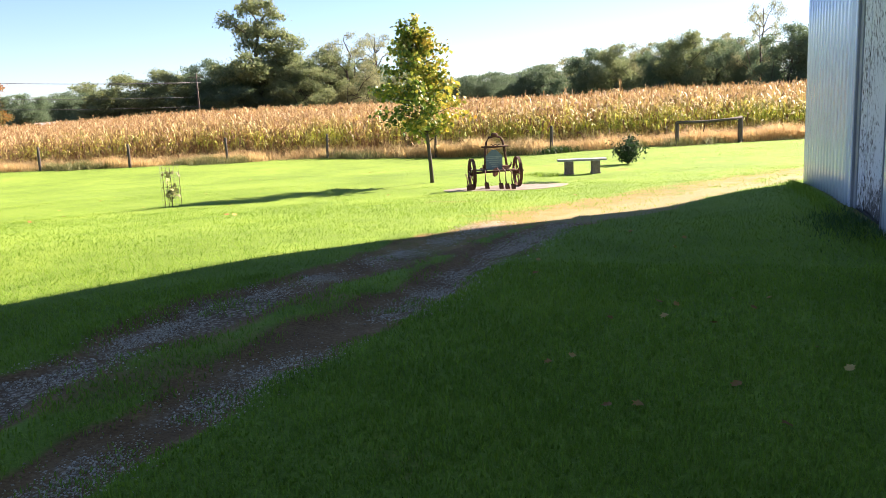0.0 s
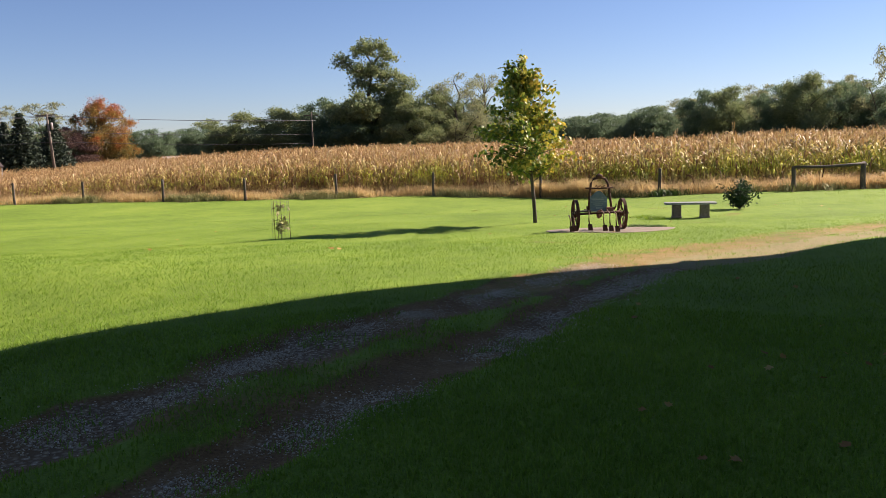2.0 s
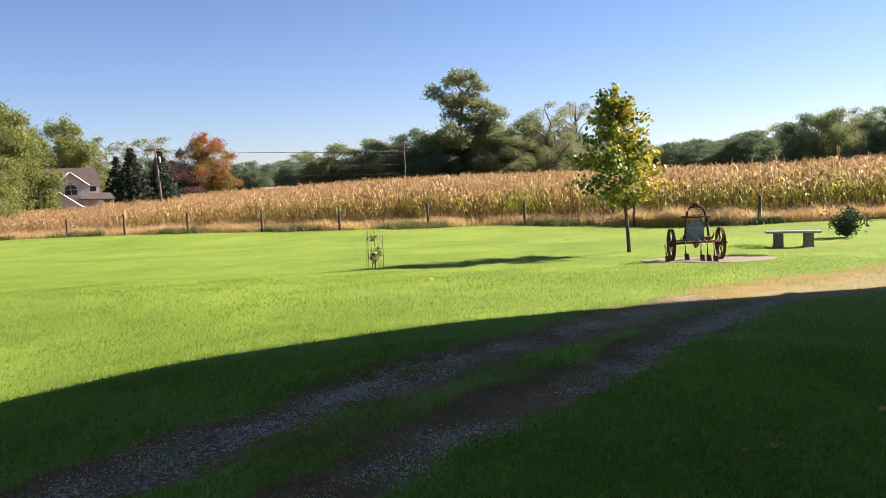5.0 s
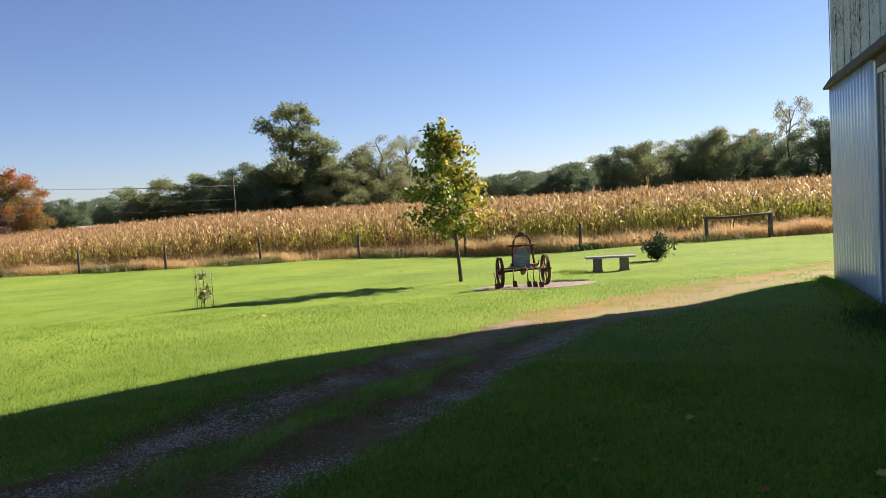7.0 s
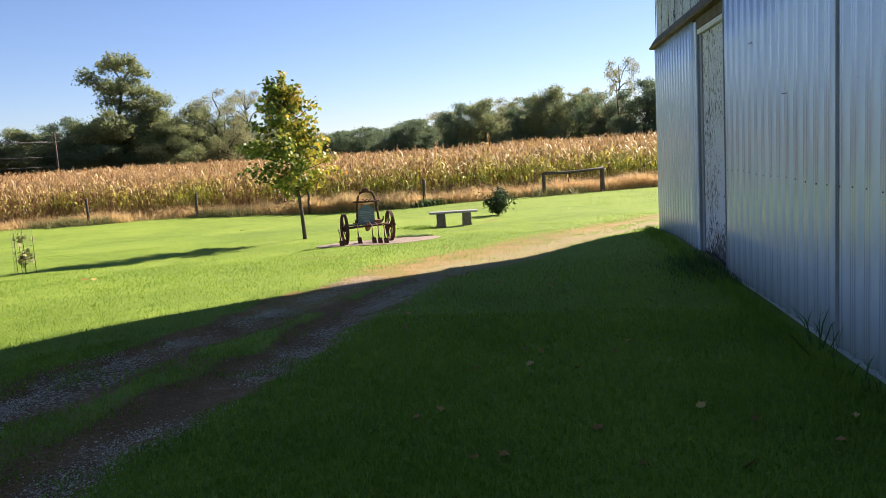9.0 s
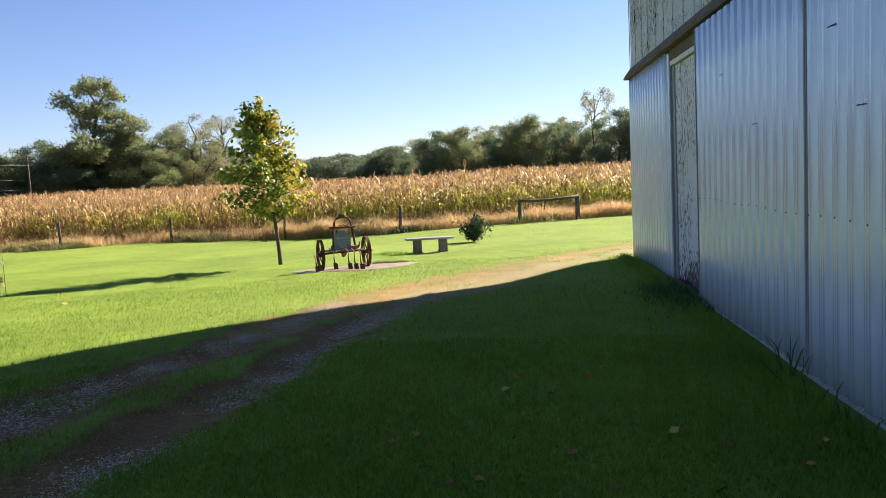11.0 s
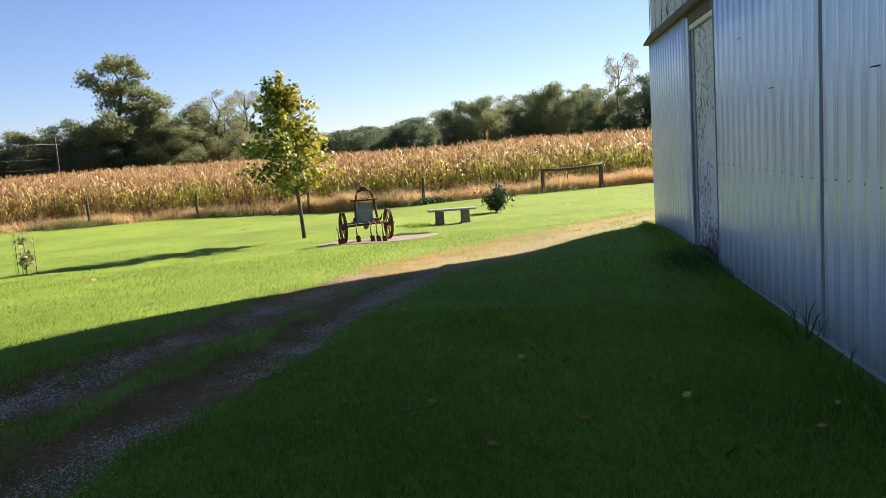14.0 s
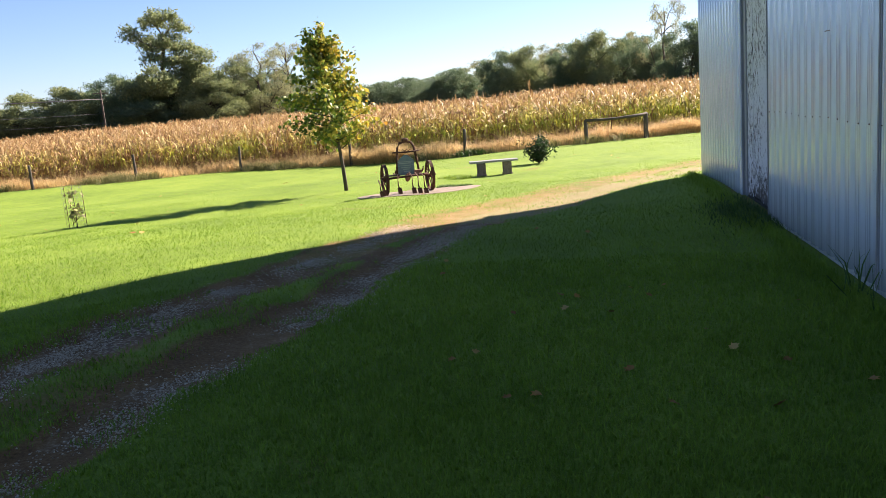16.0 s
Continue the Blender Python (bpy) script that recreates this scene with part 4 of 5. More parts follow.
    s, u = rg.uniform(3.0, 15.4, n), np.abs(rg.normal(0, 0.09, n)) + 0.145
    x, y = plan(s, u)
    sow("wall_grass", "longer uncut grass along the barn wall", M_GRASS, x, y, rg.uniform(0.04, 0.13, n), rg.uniform(0.002, 0.004, n), 0.6)
    # rank tufts by the pad and the bench, a leafy clump at the fence
    for x0, y0, wide, count, tall, material, label in ((3.26, 22.1, 0.16, 260, 0.13, M_GRASS, "rank green tuft in the lawn beside the bench"), (3.0, 22.8, 0.14, 200, 0.11, M_GRASS, "rank green tuft in the lawn beside the bench"),
                                                      (2.45, 19.5, 0.13, 240, 0.10, M_DARKWEED, "dark weed tuft at the edge of the pad"), (2.8, 19.3, 0.12, 200, 0.09, M_DARKWEED, "dark weed tuft at the edge of the pad"),
                                                      (5.9, 36.6, 0.42, 700, 0.42, M_DARKWEED, "leafy green clump at the foot of a fence post")):
        x, y = rg.normal(x0, wide, count), rg.normal(y0, wide * 0.7, count)
        V, F = blade_arrays(x, y, rg.uniform(0.4, 1.0, count) * tall, np.full(count, 0.006 + 0.012 * tall), rg, 0.9)
        solid("grass_tuft", array_mesh("grass_tuft", V, F, material), material, label, "grass tuft", kind="stuff")
    for s0, count, tall in ((6.2, 15, 0.45), (5.6, 6, 0.25), (5.2, 7, 0.22), (4.95, 6, 0.2)):
        s, u = rg.normal(s0, 0.09, count), np.abs(rg.normal(0.17, 0.03, count))
        x, y = plan(s, u)
        V, F = blade_arrays(x, y, rg.uniform(0.5, 1.0, count) * tall, np.full(count, 0.006), rg, 0.6)
        solid("grass_tuft", array_mesh("grass_tuft", V, F, M_DARKWEED), M_DARKWEED, "tuft of tall uncut grass at the barn door", "grass tuft", kind="stuff")


make_verge()


# ---- gravel stones ----
def make_stones():
    rg = np.random.default_rng(31)
    cube = np.array([(-1, -1, -1), (1, -1, -1), (1, 1, -1), (-1, 1, -1), (-0.7, -0.7, 0.8), (0.7, -0.6, 0.9), (0.6, 0.7, 0.7), (-0.6, 0.6, 1.0)], float)
    quads = np.array([(0, 3, 2, 1), (4, 5, 6, 7), (0, 1, 5, 4), (1, 2, 6, 5), (2, 3, 7, 6), (3, 0, 4, 7)])
    n = 62000
    s = rg.uniform(2.0, 10.8, n)
    which = rg.uniform(size=n) < 0.64
    mid = np.where(which, np.interp(s, LEFT_TRACK[:, 0], LEFT_TRACK[:, 1]), np.interp(s, RIGHT_TRACK[:, 0], RIGHT_TRACK[:, 1]))
    x, y = plan(s, mid + rg.normal(0, 0.15, n) + np.where(which, 0.06, -0.12))
    keep = wavy(x, y, 2.1, 6) * 0.6 + wavy(x, y, 5.3, 2) * 0.4 + rg.normal(0, 0.16, n) > 0.52
    x, y = x[keep], y[keep]
    n = len(x)
    size = rg.uniform(0.0026, 0.0064, n) * np.where(rg.uniform(size=n) < 0.05, 1.7, 1.0)
    a = rg.uniform(0, 6.28, n)
    shape = cube[None] * rg.uniform(0.6, 1.3, (n, 8, 3)) * size[:, None, None]
    c, k = np.cos(a)[:, None], np.sin(a)[:, None]
    V = np.stack([shape[:, :, 0] * c - shape[:, :, 1] * k + x[:, None], shape[:, :, 0] * k + shape[:, :, 1] * c + y[:, None], shape[:, :, 2] * 0.55 + (ground_z(x, y) + size * 0.3)[:, None]], -1)
    F = (quads[None] + (np.arange(n) * 8)[:, None, None]).reshape(-1, 4)
    tagged(new("gravel", array_mesh("gravel", V.reshape(-1, 3), F, M_STONE)), "grey crushed stones in the drive's wheel tracks", "gravel", kind="stuff")


make_stones()


# ---- young tree on the lawn ----
def lobed_leaf():
    out = [(0, 0), (0.30, 0.05), (0.50, 0.28), (0.30, 0.42), (0.42, 0.75), (0.12, 0.70), (0, 1.0), (-0.12, 0.70), (-0.42, 0.75), (-0.30, 0.42), (-0.50, 0.28), (-0.30, 0.05)]
    V = [(0, 0.42, 0.06)] + [(x, y, -0.10 * abs(x) - 0.12 * y * y) for x, y in out]
    F = [(0, i + 1, (i + 1) % 12 + 1) for i in range(12)]
    return np.array(V), np.array(F)


def place_leaves(V, F, centres, size, rg, droop=0.6):
    n = len(centres)
    t = rg.normal(size=(n, 3))
    t[:, 2] -= droop
    t /= np.linalg.norm(t, axis=1)[:, None]
    nrm = rg.normal(size=(n, 3)) + np.array((0, 0, 0.9))
    b = np.cross(t, nrm)
    b /= np.linalg.norm(b, axis=1)[:, None]
    c = np.cross(b, t)
    s = (size * rg.uniform(0.6, 1.25, n))[:, None, None]
    W = centres[:, None, :] + s * (V[None, :, 0:1] * b[:, None, :] + V[None, :, 1:2] * t[:, None, :] + V[None, :, 2:3] * c[:, None, :])
    return W.reshape(-1, 3), (F[None] + (np.arange(n) * len(V))[:, None, None]).reshape(-1, 3)


def make_young_tree():
    rg = np.random.default_rng(3)
    root = thing("young_tree", "young lawn tree with lobed leaves turning green to yellow", "tree", at_ground(0.13, 21.9))
    lean = lambda z: np.array((-0.075 * z + 0.02 * math.sin(z * 2), 0.01 * z, z))
    trunk = [lean(z) - np.array((0, 0, 0.05)) for z in np.linspace(0, 4.1, 12)]
    part("trunk", tubes([(trunk, np.linspace(0.054, 0.012, 12))], 8), M_BARK, root, "slim dark trunk, slightly leaning")
    runs, tips = [], []
    for i in range(52):
        h = (i + 0.5) / 52
        z = 1.05 + 2.62 * h
        a = i * 2.4 + rg.normal(0, 0.3)
        reach = float(np.interp(z, [1.05, 1.4, 2.0, 2.6, 3.2, 3.7], [0.70, 1.32, 1.34, 1.02, 0.72, 0.36])) * rg.uniform(0.62, 1.08)
        p = lean(z)
        d = np.array((math.cos(a), math.sin(a), 0))
        mid, tip = p + d * reach * 0.5 + np.array((0, 0, 0.14)), p + d * reach + np.array((0, 0, rg.uniform(0.10, 0.45)))
        runs.append(([p, mid, tip], [0.016, 0.010, 0.004]))
        for t in np.linspace(0.25, 1.05, 9):
            tips.append(p * (1 - t) + tip * t + np.array((0, 0, 0.12 * math.sin(3.1 * t))))
    for run in runs:
        part("branch", tubes([run], 5), M_BARK, root)
    tips = np.array(tips + [lean(z) for z in np.linspace(3.4, 4.3, 16)])
    centres = np.repeat(tips, 9, 0) + rg.normal(0, 0.085, (len(tips) * 9, 3))
    V, F = lobed_leaf()
    W, G = place_leaves(V, F, centres, 0.112, rg)
    part("crown", array_mesh("crown", W, G, M_YOUNGLEAF), M_YOUNGLEAF, root, "large lobed green and yellow leaves")


make_young_tree()


# ---- antique cultivator on its pad ----
def make_pad():
    bm = bmesh.new()
    cx, cy, n = 1.72, 18.55, 48
    rings = []
    for f, lift in ((1.0, -0.05), (1.0, 0.008), (0.985, 0.016), (0.6, 0.02), (0.25, 0.02)):
        ring = []
        for i in range(n):
            a = 2 * math.pi * i / n
            wob = 1 + 0.03 * math.sin(3 * a + 1) + 0.02 * math.sin(7 * a)
            x, y = cx + 1.40 * f * wob * math.cos(a), cy + 1.15 * f * wob * math.sin(a)
            ring.append(bm.verts.new((x, y, float(ground_z(x, y)) + lift)))
        rings.append(ring)
    for lo, hi in zip(rings, rings[1:]):
        for i in range(n):
            bm.faces.new((lo[i], lo[(i + 1) % n], hi[(i + 1) % n], hi[i]))
    bm.faces.new(rings[-1])
    solid("concrete_pad", bm, M_SLAB, "pinkish round concrete pad set in the lawn", "pad")


make_pad()


def spoked_wheel(parent, x, y, z, radius, turn=0.0):
    wheel = thing("wheel", "", "", pose(x, y, z, 0, 0, 5), "")
    wheel.parent = parent
    rim = bmesh.new()
    n = 32
    loops = []
    for i in range(n):
        a = 2 * math.pi * i / n
        loops.append([rim.verts.new((dx, r * math.cos(a), r * math.sin(a))) for dx, r in ((-0.034, radius), (0.034, radius), (0.03, radius - 0.032), (-0.03, radius - 0.032))])
    for i in range(n):
        p, q = loops[i], loops[(i + 1) % n]
        for j in range(4):
            k = (j + 1) % 4
            rim.faces.new((p[j], p[k], q[k], q[j]))
    part("rim", rim, M_RUST, wheel)
    for i in range(10):
        a = turn + 2 * math.pi * i / 10
        off = 0.02 if i % 2 else -0.02
        part("spoke", tubes([([(off * 1.6, 0.045 * math.cos(a), 0.045 * math.sin(a)), (0, (radius - 0.015) * math.cos(a), (radius - 0.015) * math.sin(a))], 0.013)], 5), M_RUST, wheel)
    part("hub", tubes([([(-0.07, 0, 0), (-0.06, 0, 0), (0.06, 0, 0), (0.10, 0, 0)], [0.03, 0.052, 0.052, 0.034])], 10), M_RUST, wheel)
    return wheel


def make_cultivator():
    cx, cy = 1.52, 18.62
    root = thing("cultivator", "antique rusted iron cultivator with spoked wheels on a pad", "farm implement", pose(cx, cy, float(ground_z(cx, cy)) + 0.022, 0, 0, 3))
    R = 0.345
    spoked_wheel(root, -0.54, -0.10, R - 0.01, R, 0.1)
    spoked_wheel(root, 0.52, 0.10, R - 0.015, R, 0.3)
    part("axle", tubes([([(-0.62, -0.10, R), (-0.3, -0.05, R + 0.02), (0.3, 0.05, R + 0.02), (0.66, 0.10, R)], 0.022)], 8), M_RUST, root)
    part("beam", box(-0.56, -0.16, 0.40, -0.20, -0.02, 0.435, 0.006), M_OLDWOOD, root, "grey wooden foot board")
    part("frame_bar", tubes([([(-0.5, -0.28, 0.37), (0.42, -0.16, 0.40)], 0.027)], 6), M_RUST, root)
    part("frame_bar", tubes([([(-0.28, 0.35, 0.42), (-0.24, -0.3, 0.40)], 0.018)], 6), M_RUST, root)
    part("frame_bar", tubes([([(0.26, 0.45, 0.42), (0.22, -0.22, 0.40)], 0.018)], 6), M_RUST, root)
    arch = [(-0.235, 0.0, 0.40), (-0.215, 0.0, 0.80), (-0.185, 0.0, 1.02), (-0.13, 0.0, 1.12), (0.0, 0.0, 1.15), (0.13, 0.0, 1.12), (0.185, 0.0, 1.02), (0.235, 0.0, 0.70), (0.27, 0.0, 0.40)]
    part("arch", tubes([(arch, 0.026)], 8), M_RUST, root, "tall rusted iron arch")
    part("lever_bar", tubes([([(-0.31, -0.03, 0.92), (0.0, -0.03, 0.91), (0.29, -0.03, 0.925)], 0.022)], 6), M_RUST, root)
    part("lever_end", tubes([([(-0.23, -0.03, 0.92), (-0.22, -0.03, 0.82)], 0.012)], 6), M_RUST, root)
    part("lever_end", tubes([([(0.22, -0.03, 0.92), (0.235, -0.03, 0.80)], 0.012)], 6), M_RUST, root)
    cap = bmesh.new()
    bmesh.ops.create_uvsphere(cap, u_segments=10, v_segments=8, radius=0.055, matrix=Matrix.Translation((0, 0, 1.175)) @ Matrix.Diagonal((1.5, 1.1, 1.0, 1)))
    part("finial", cap, M_RUST, root)
    chain = [(-0.10 + 0.03 * i, -0.04, 0.955 + 0.02 * math.sin(i * 2.1)) for i in range(8)]
    part("chain", tubes([(chain, 0.012)], 5), M_RUST, root)
    # house-shaped slate sign
    sign = thing("sign", "", "", pose(-0.03, -0.06, 0), "")
    sign.parent = root
    bm = bmesh.new()
    outline = [(-0.185, 0.40), (0.185, 0.40), (0.185, 0.72), (0.045, 0.85), (-0.045, 0.85), (-0.185, 0.72)]
    f = [bm.verts.new((x, -0.012, z)) for x, z in outline]
    b = [bm.verts.new((x, 0.012, z)) for x, z in outline]
    bm.faces.new(f)
    bm.faces.new(b[::-1])
    for i in range(6):
        j = (i + 1) % 6
        bm.faces.new((f[i], f[j], b[j], b[i]))
    part("panel", bm, M_SLATE, sign, "green-grey slate sign with pale lettering bars")
    for x0, x1, z, h in ((-0.175, 0.175, 0.70, 0.012), (-0.15, 0.12, 0.665, 0.022), (-0.175, 0.175, 0.615, 0.012), (-0.12, 0.10, 0.57, 0.016), (-0.08, 0.08, 0.53, 0.014), (-0.06, 0.09, 0.48, 0.03)):
        part("lettering_bar", box(x0, -0.0165, z - h / 2, x1, -0.0125, z + h / 2), M_PALE, sign)
    # rusty red casting hung below the sign
    bm = bmesh.new()
    bmesh.ops.create_icosphere(bm, subdivisions=2, radius=0.075, matrix=Matrix.Translation((-0.03, -0.18, 0.36)) @ Matrix.Diagonal((0.9, 0.6, 1.3, 1)))
    for v in bm.verts:
        v.co += Vector((math.sin(v.co.z * 60), math.cos(v.co.x * 70), math.sin(v.co.y * 50))) * 0.012
    part("gear_box", bm, M_REDRUST, root, "flaking red cast-iron bracket")
    bm = bmesh.new()
    box(0.14, -0.16, 0.40, 0.30, -0.04, 0.50, 0.015, bm)
    part("bracket", bm, M_REDRUST, root)
    part("crank", tubes([([(0.30, 0.0, 0.42), (0.36, 0.0, 0.50), (0.37, 0.0, 0.56)], 0.022)], 6), M_RUST, root)
    part("crank", tubes([([(-0.26, 0.0, 0.42), (-0.27, 0.0, 0.52)], 0.022)], 6), M_RUST, root)
    # shanks with small shovels
    for x, y, tip in ((-0.72, -0.80, 0), (-0.63, -0.62, 0), (-0.28, -0.40, 0), (0.0, -0.66, 0), (0.11, -0.80, 0), (0.22, -0.94, 0)):
        tine = thing("tine", "", "", pose(x, y, 0), "")
        tine.parent = root
        low = 0.30 if x < -0.5 else 0.40
        part("shank", tubes([([(0.02, 0.55, low + 0.05), (0.0, 0.0, low + 0.01), (-0.012, -0.06, 0.24), (0.012, -0.03, 0.12), (0.03, -0.08, 0.05)], 0.015)], 6), M_RUST, tine)
        blade = bmesh.new()
        pts = [(-0.036, -0.07, 0.17), (0.055, -0.07, 0.17), (0.075, -0.11, 0.02), (0.02, -0.14, -0.015), (-0.025, -0.11, 0.02)]
        f = [blade.verts.new(p) for p in pts]
        b = [blade.verts.new((p[0], p[1] + 0.014, p[2])) for p in pts]
        blade.faces.new(f)
        blade.faces.new(b[::-1])
        for i in range(5):
            j = (i + 1) % 5
            blade.faces.new((f[i], f[j], b[j], b[i]))
        part("shovel", blade, M_RUST, tine)


make_cultivator()


# ---- bench ----
def make_bench():
    root = thing("bench", "grey stone garden bench with curved seat on two pedestals", "bench", at_ground(4.24, 22.5, -4))
    bm = bmesh.new()
    n = 14
    secs = []
    for i in range(n + 1):
        t = -1 + 2 * i / n
        x, bow = 0.66 * t, 0.14 * t * t
        sag = 0.012 * math.cos(t * 1.5)
        secs.append([bm.verts.new((x, y + bow, z + sag)) for y, z in ((-0.19, 0.352), (-0.19, 0.395), (-0.18, 0.405), (0.18, 0.405), (0.19, 0.395), (0.19, 0.352))])
    for p, q in zip(secs, secs[1:]):
        for j in range(6):
            k = (j + 1) % 6
            bm.faces.new((p[j], p[k], q[k], q[j]))
    bm.faces.new(secs[0])
    bm.faces.new(secs[-1][::-1])
    part("seat", bm, M_SEATSTONE, root, "pale curved stone slab")
    for x in (-0.36, 0.36):
        leg = bmesh.new()
        box(x - 0.13, -0.11, -0.06, x + 0.13, 0.15, 0.05, 0.012, leg)
        box(x - 0.115, -0.10, 0.04, x + 0.115, 0.14, 0.347, 0.015, leg)
        part("pedestal", leg, M_CONCRETE, root, "weathered concrete pedestal")


make_bench()


# ---- dark bush ----
def make_bush():
    rg = np.random.default_rng(9)
    root = thing("bush", "dark green glossy broadleaf bush on the lawn", "bush", at_ground(6.2, 25.3) @ Matrix.Diagonal((1.05, 1.05, 0.88, 1)))
    runs, pts = [], []
    for i in range(24):
        a, tilt = rg.uniform(0, 6.28), rg.uniform(0.1, 1.15)
        L = rg.uniform(0.55, 0.95)
        tip = np.array((math.cos(a) * math.sin(tilt) * L * 0.80, math.sin(a) * math.sin(tilt) * L * 0.80, math.cos(tilt * 0.85) * L + 0.05))
        runs.append(([(0, 0, 0), tip * 0.5 + np.array((0, 0, 0.03)), tip], [0.014, 0.009, 0.004]))
        for t in np.linspace(0.2, 1.0, 8):
            pts.append(tip * t + rg.normal(0, 0.045, (9, 3)))
    for run in runs:
        part("stem", tubes([run], 5), M_BARK, root)
    V = np.array([(0, 0, 0), (0.22, 0.4, 0.03), (0, 1, -0.05), (-0.22, 0.4, 0.03)])
    F = np.array([(0, 1, 2), (0, 2, 3)])
    centres = np.concatenate(pts + [rg.normal((0, 0, 0.34), (0.15, 0.15, 0.12), (260, 3))])
    centres[:, 2] = np.maximum(centres[:, 2], 0.04)
    W, G = place_leaves(V, F, centres, 0.105, rg, -0.2)
    part("foliage", array_mesh("foliage", W, G, M_BUSH), M_BUSH, root)


make_bush()


# ---- fence posts and hitching rail ----
def rough_post(height, radius, seed):
    rg = np.random.default_rng(seed)
    zs = [-0.2, 0.0, height * 0.35, height * 0.7, height - 0.03, height]
    pts = [(rg.normal(0, 0.008), rg.normal(0, 0.008), z) for z in zs]
    return tubes([(pts, [radius * 1.05, radius * 1.03, radius, radius * 0.97, radius * 0.95, radius * 0.75])], 8)


def make_posts():
    posts = [(-33.8, 1.15), (-29.2, 1.25), (-25.0, 1.2), (-20.0, 1.25), (-15.2, 1.2), (-10.2, 1.3), (-5.0, 1.25), (0.6, 1.1), (5.6, 1.2)]
    for i, (x, h) in enumerate(posts):
        y = float(fence_y(x))
        m = at_ground(x, y) @ pose(0, 0, 0, random.uniform(-2, 2), random.uniform(-2, 2), i * 50)
        solid("fence_post", rough_post(h, 0.07, 40 + i), M_POST, "weathered grey wooden fence post in the weeds", "fence post", m, "fence posts along the corn")


make_posts()


def make_rail():
    x0, y0, x1, y1 = 10.78, 35.2, 13.7, 35.72
    z0, z1 = float(ground_z(x0, y0)), float(ground_z(x1, y1))
    root = thing("hitching_rail", "weathered wooden rail on two posts at the lawn's edge", "rail", pose(x0, y0, z0))
    part("post", rough_post(1.02, 0.085, 71), M_POST, root)
    part("post", rough_post(1.11, 0.115, 72), M_POST, root, at=pose(x1 - x0, y1 - y0, z1 - z0))
    dx, dy, dz = x1 - x0, y1 - y0, z1 - z0
    bar = [(dx * t, dy * t - 0.05, dz * t + 1.0 + 0.06 * t - 0.05 * math.sin(3.14 * t)) for t in (-0.01, 0.25, 0.5, 0.75, 1.01)]
    part("rail", tubes([(bar, 0.062)], 8), M_POST, root)
    part("loose_stick", tubes([([(dx * 0.43, dy * 0.43 - 0.06, 0.97), (dx * 0.40, dy * 0.4 - 0.1, 0.55)], 0.025)], 5), M_RUST, root, "broken stick hanging from the rail")


make_rail()


# ---- sapling in its wire cage ----
def make_sapling():
    rg = np.random.default_rng(13)
    x, y = -5.65, 18.3
    cage = thing("wire_cage", "thin wire cage on stakes round a sapling", "plant cage", at_ground(x, y))
    for i, a in enumerate((0.1, 2.2, 4.2)):
        px, py = 0.20 * math.cos(a), 0.20 * math.sin(a)
        part("stake", tubes([([(px, py, -0.1), (px, py, 0.78 + 0.06 * i)], 0.006)], 5), M_RUST, cage, "thin rusty stake" if i == 0 else "")
    runs = []
    for z in np.arange(0.06, 0.96, 0.10):
        runs.append(([(0.20 * math.cos(a), 0.20 * math.sin(a), z) for a in np.linspace(0, 2 * math.pi, 15)], 0.0016))
    for a in np.linspace(0, 2 * math.pi, 14, endpoint=False):
        runs.append(([(0.20 * math.cos(a), 0.20 * math.sin(a), 0.02), (0.20 * math.cos(a), 0.20 * math.sin(a), 0.94)], 0.0016))
    part("wire_mesh", tubes(runs, 3), M_WIRE, cage)
    root = thing("sapling", "small green sapling inside the wire cage", "sapling", at_ground(x, y))
    part("stem", tubes([([(0, 0, -0.03), (0.02, 0, 0.35), (0.0, 0.02, 0.95)], [0.010, 0.008, 0.004])], 6), M_BARK, root)
    V, F = lobed_leaf()
    c = np.concatenate([rg.normal((0.0, 0, 0.34), (0.075, 0.075, 0.11), (46, 3)), rg.normal((-0.02, 0, 0.72), (0.06, 0.06, 0.08), (9, 3))])
    W, G = place_leaves(V, F, c, 0.10, rg)
    part("foliage", array_mesh("foliage", W, G, M_WEED), M_WEED, root)


make_sapling()


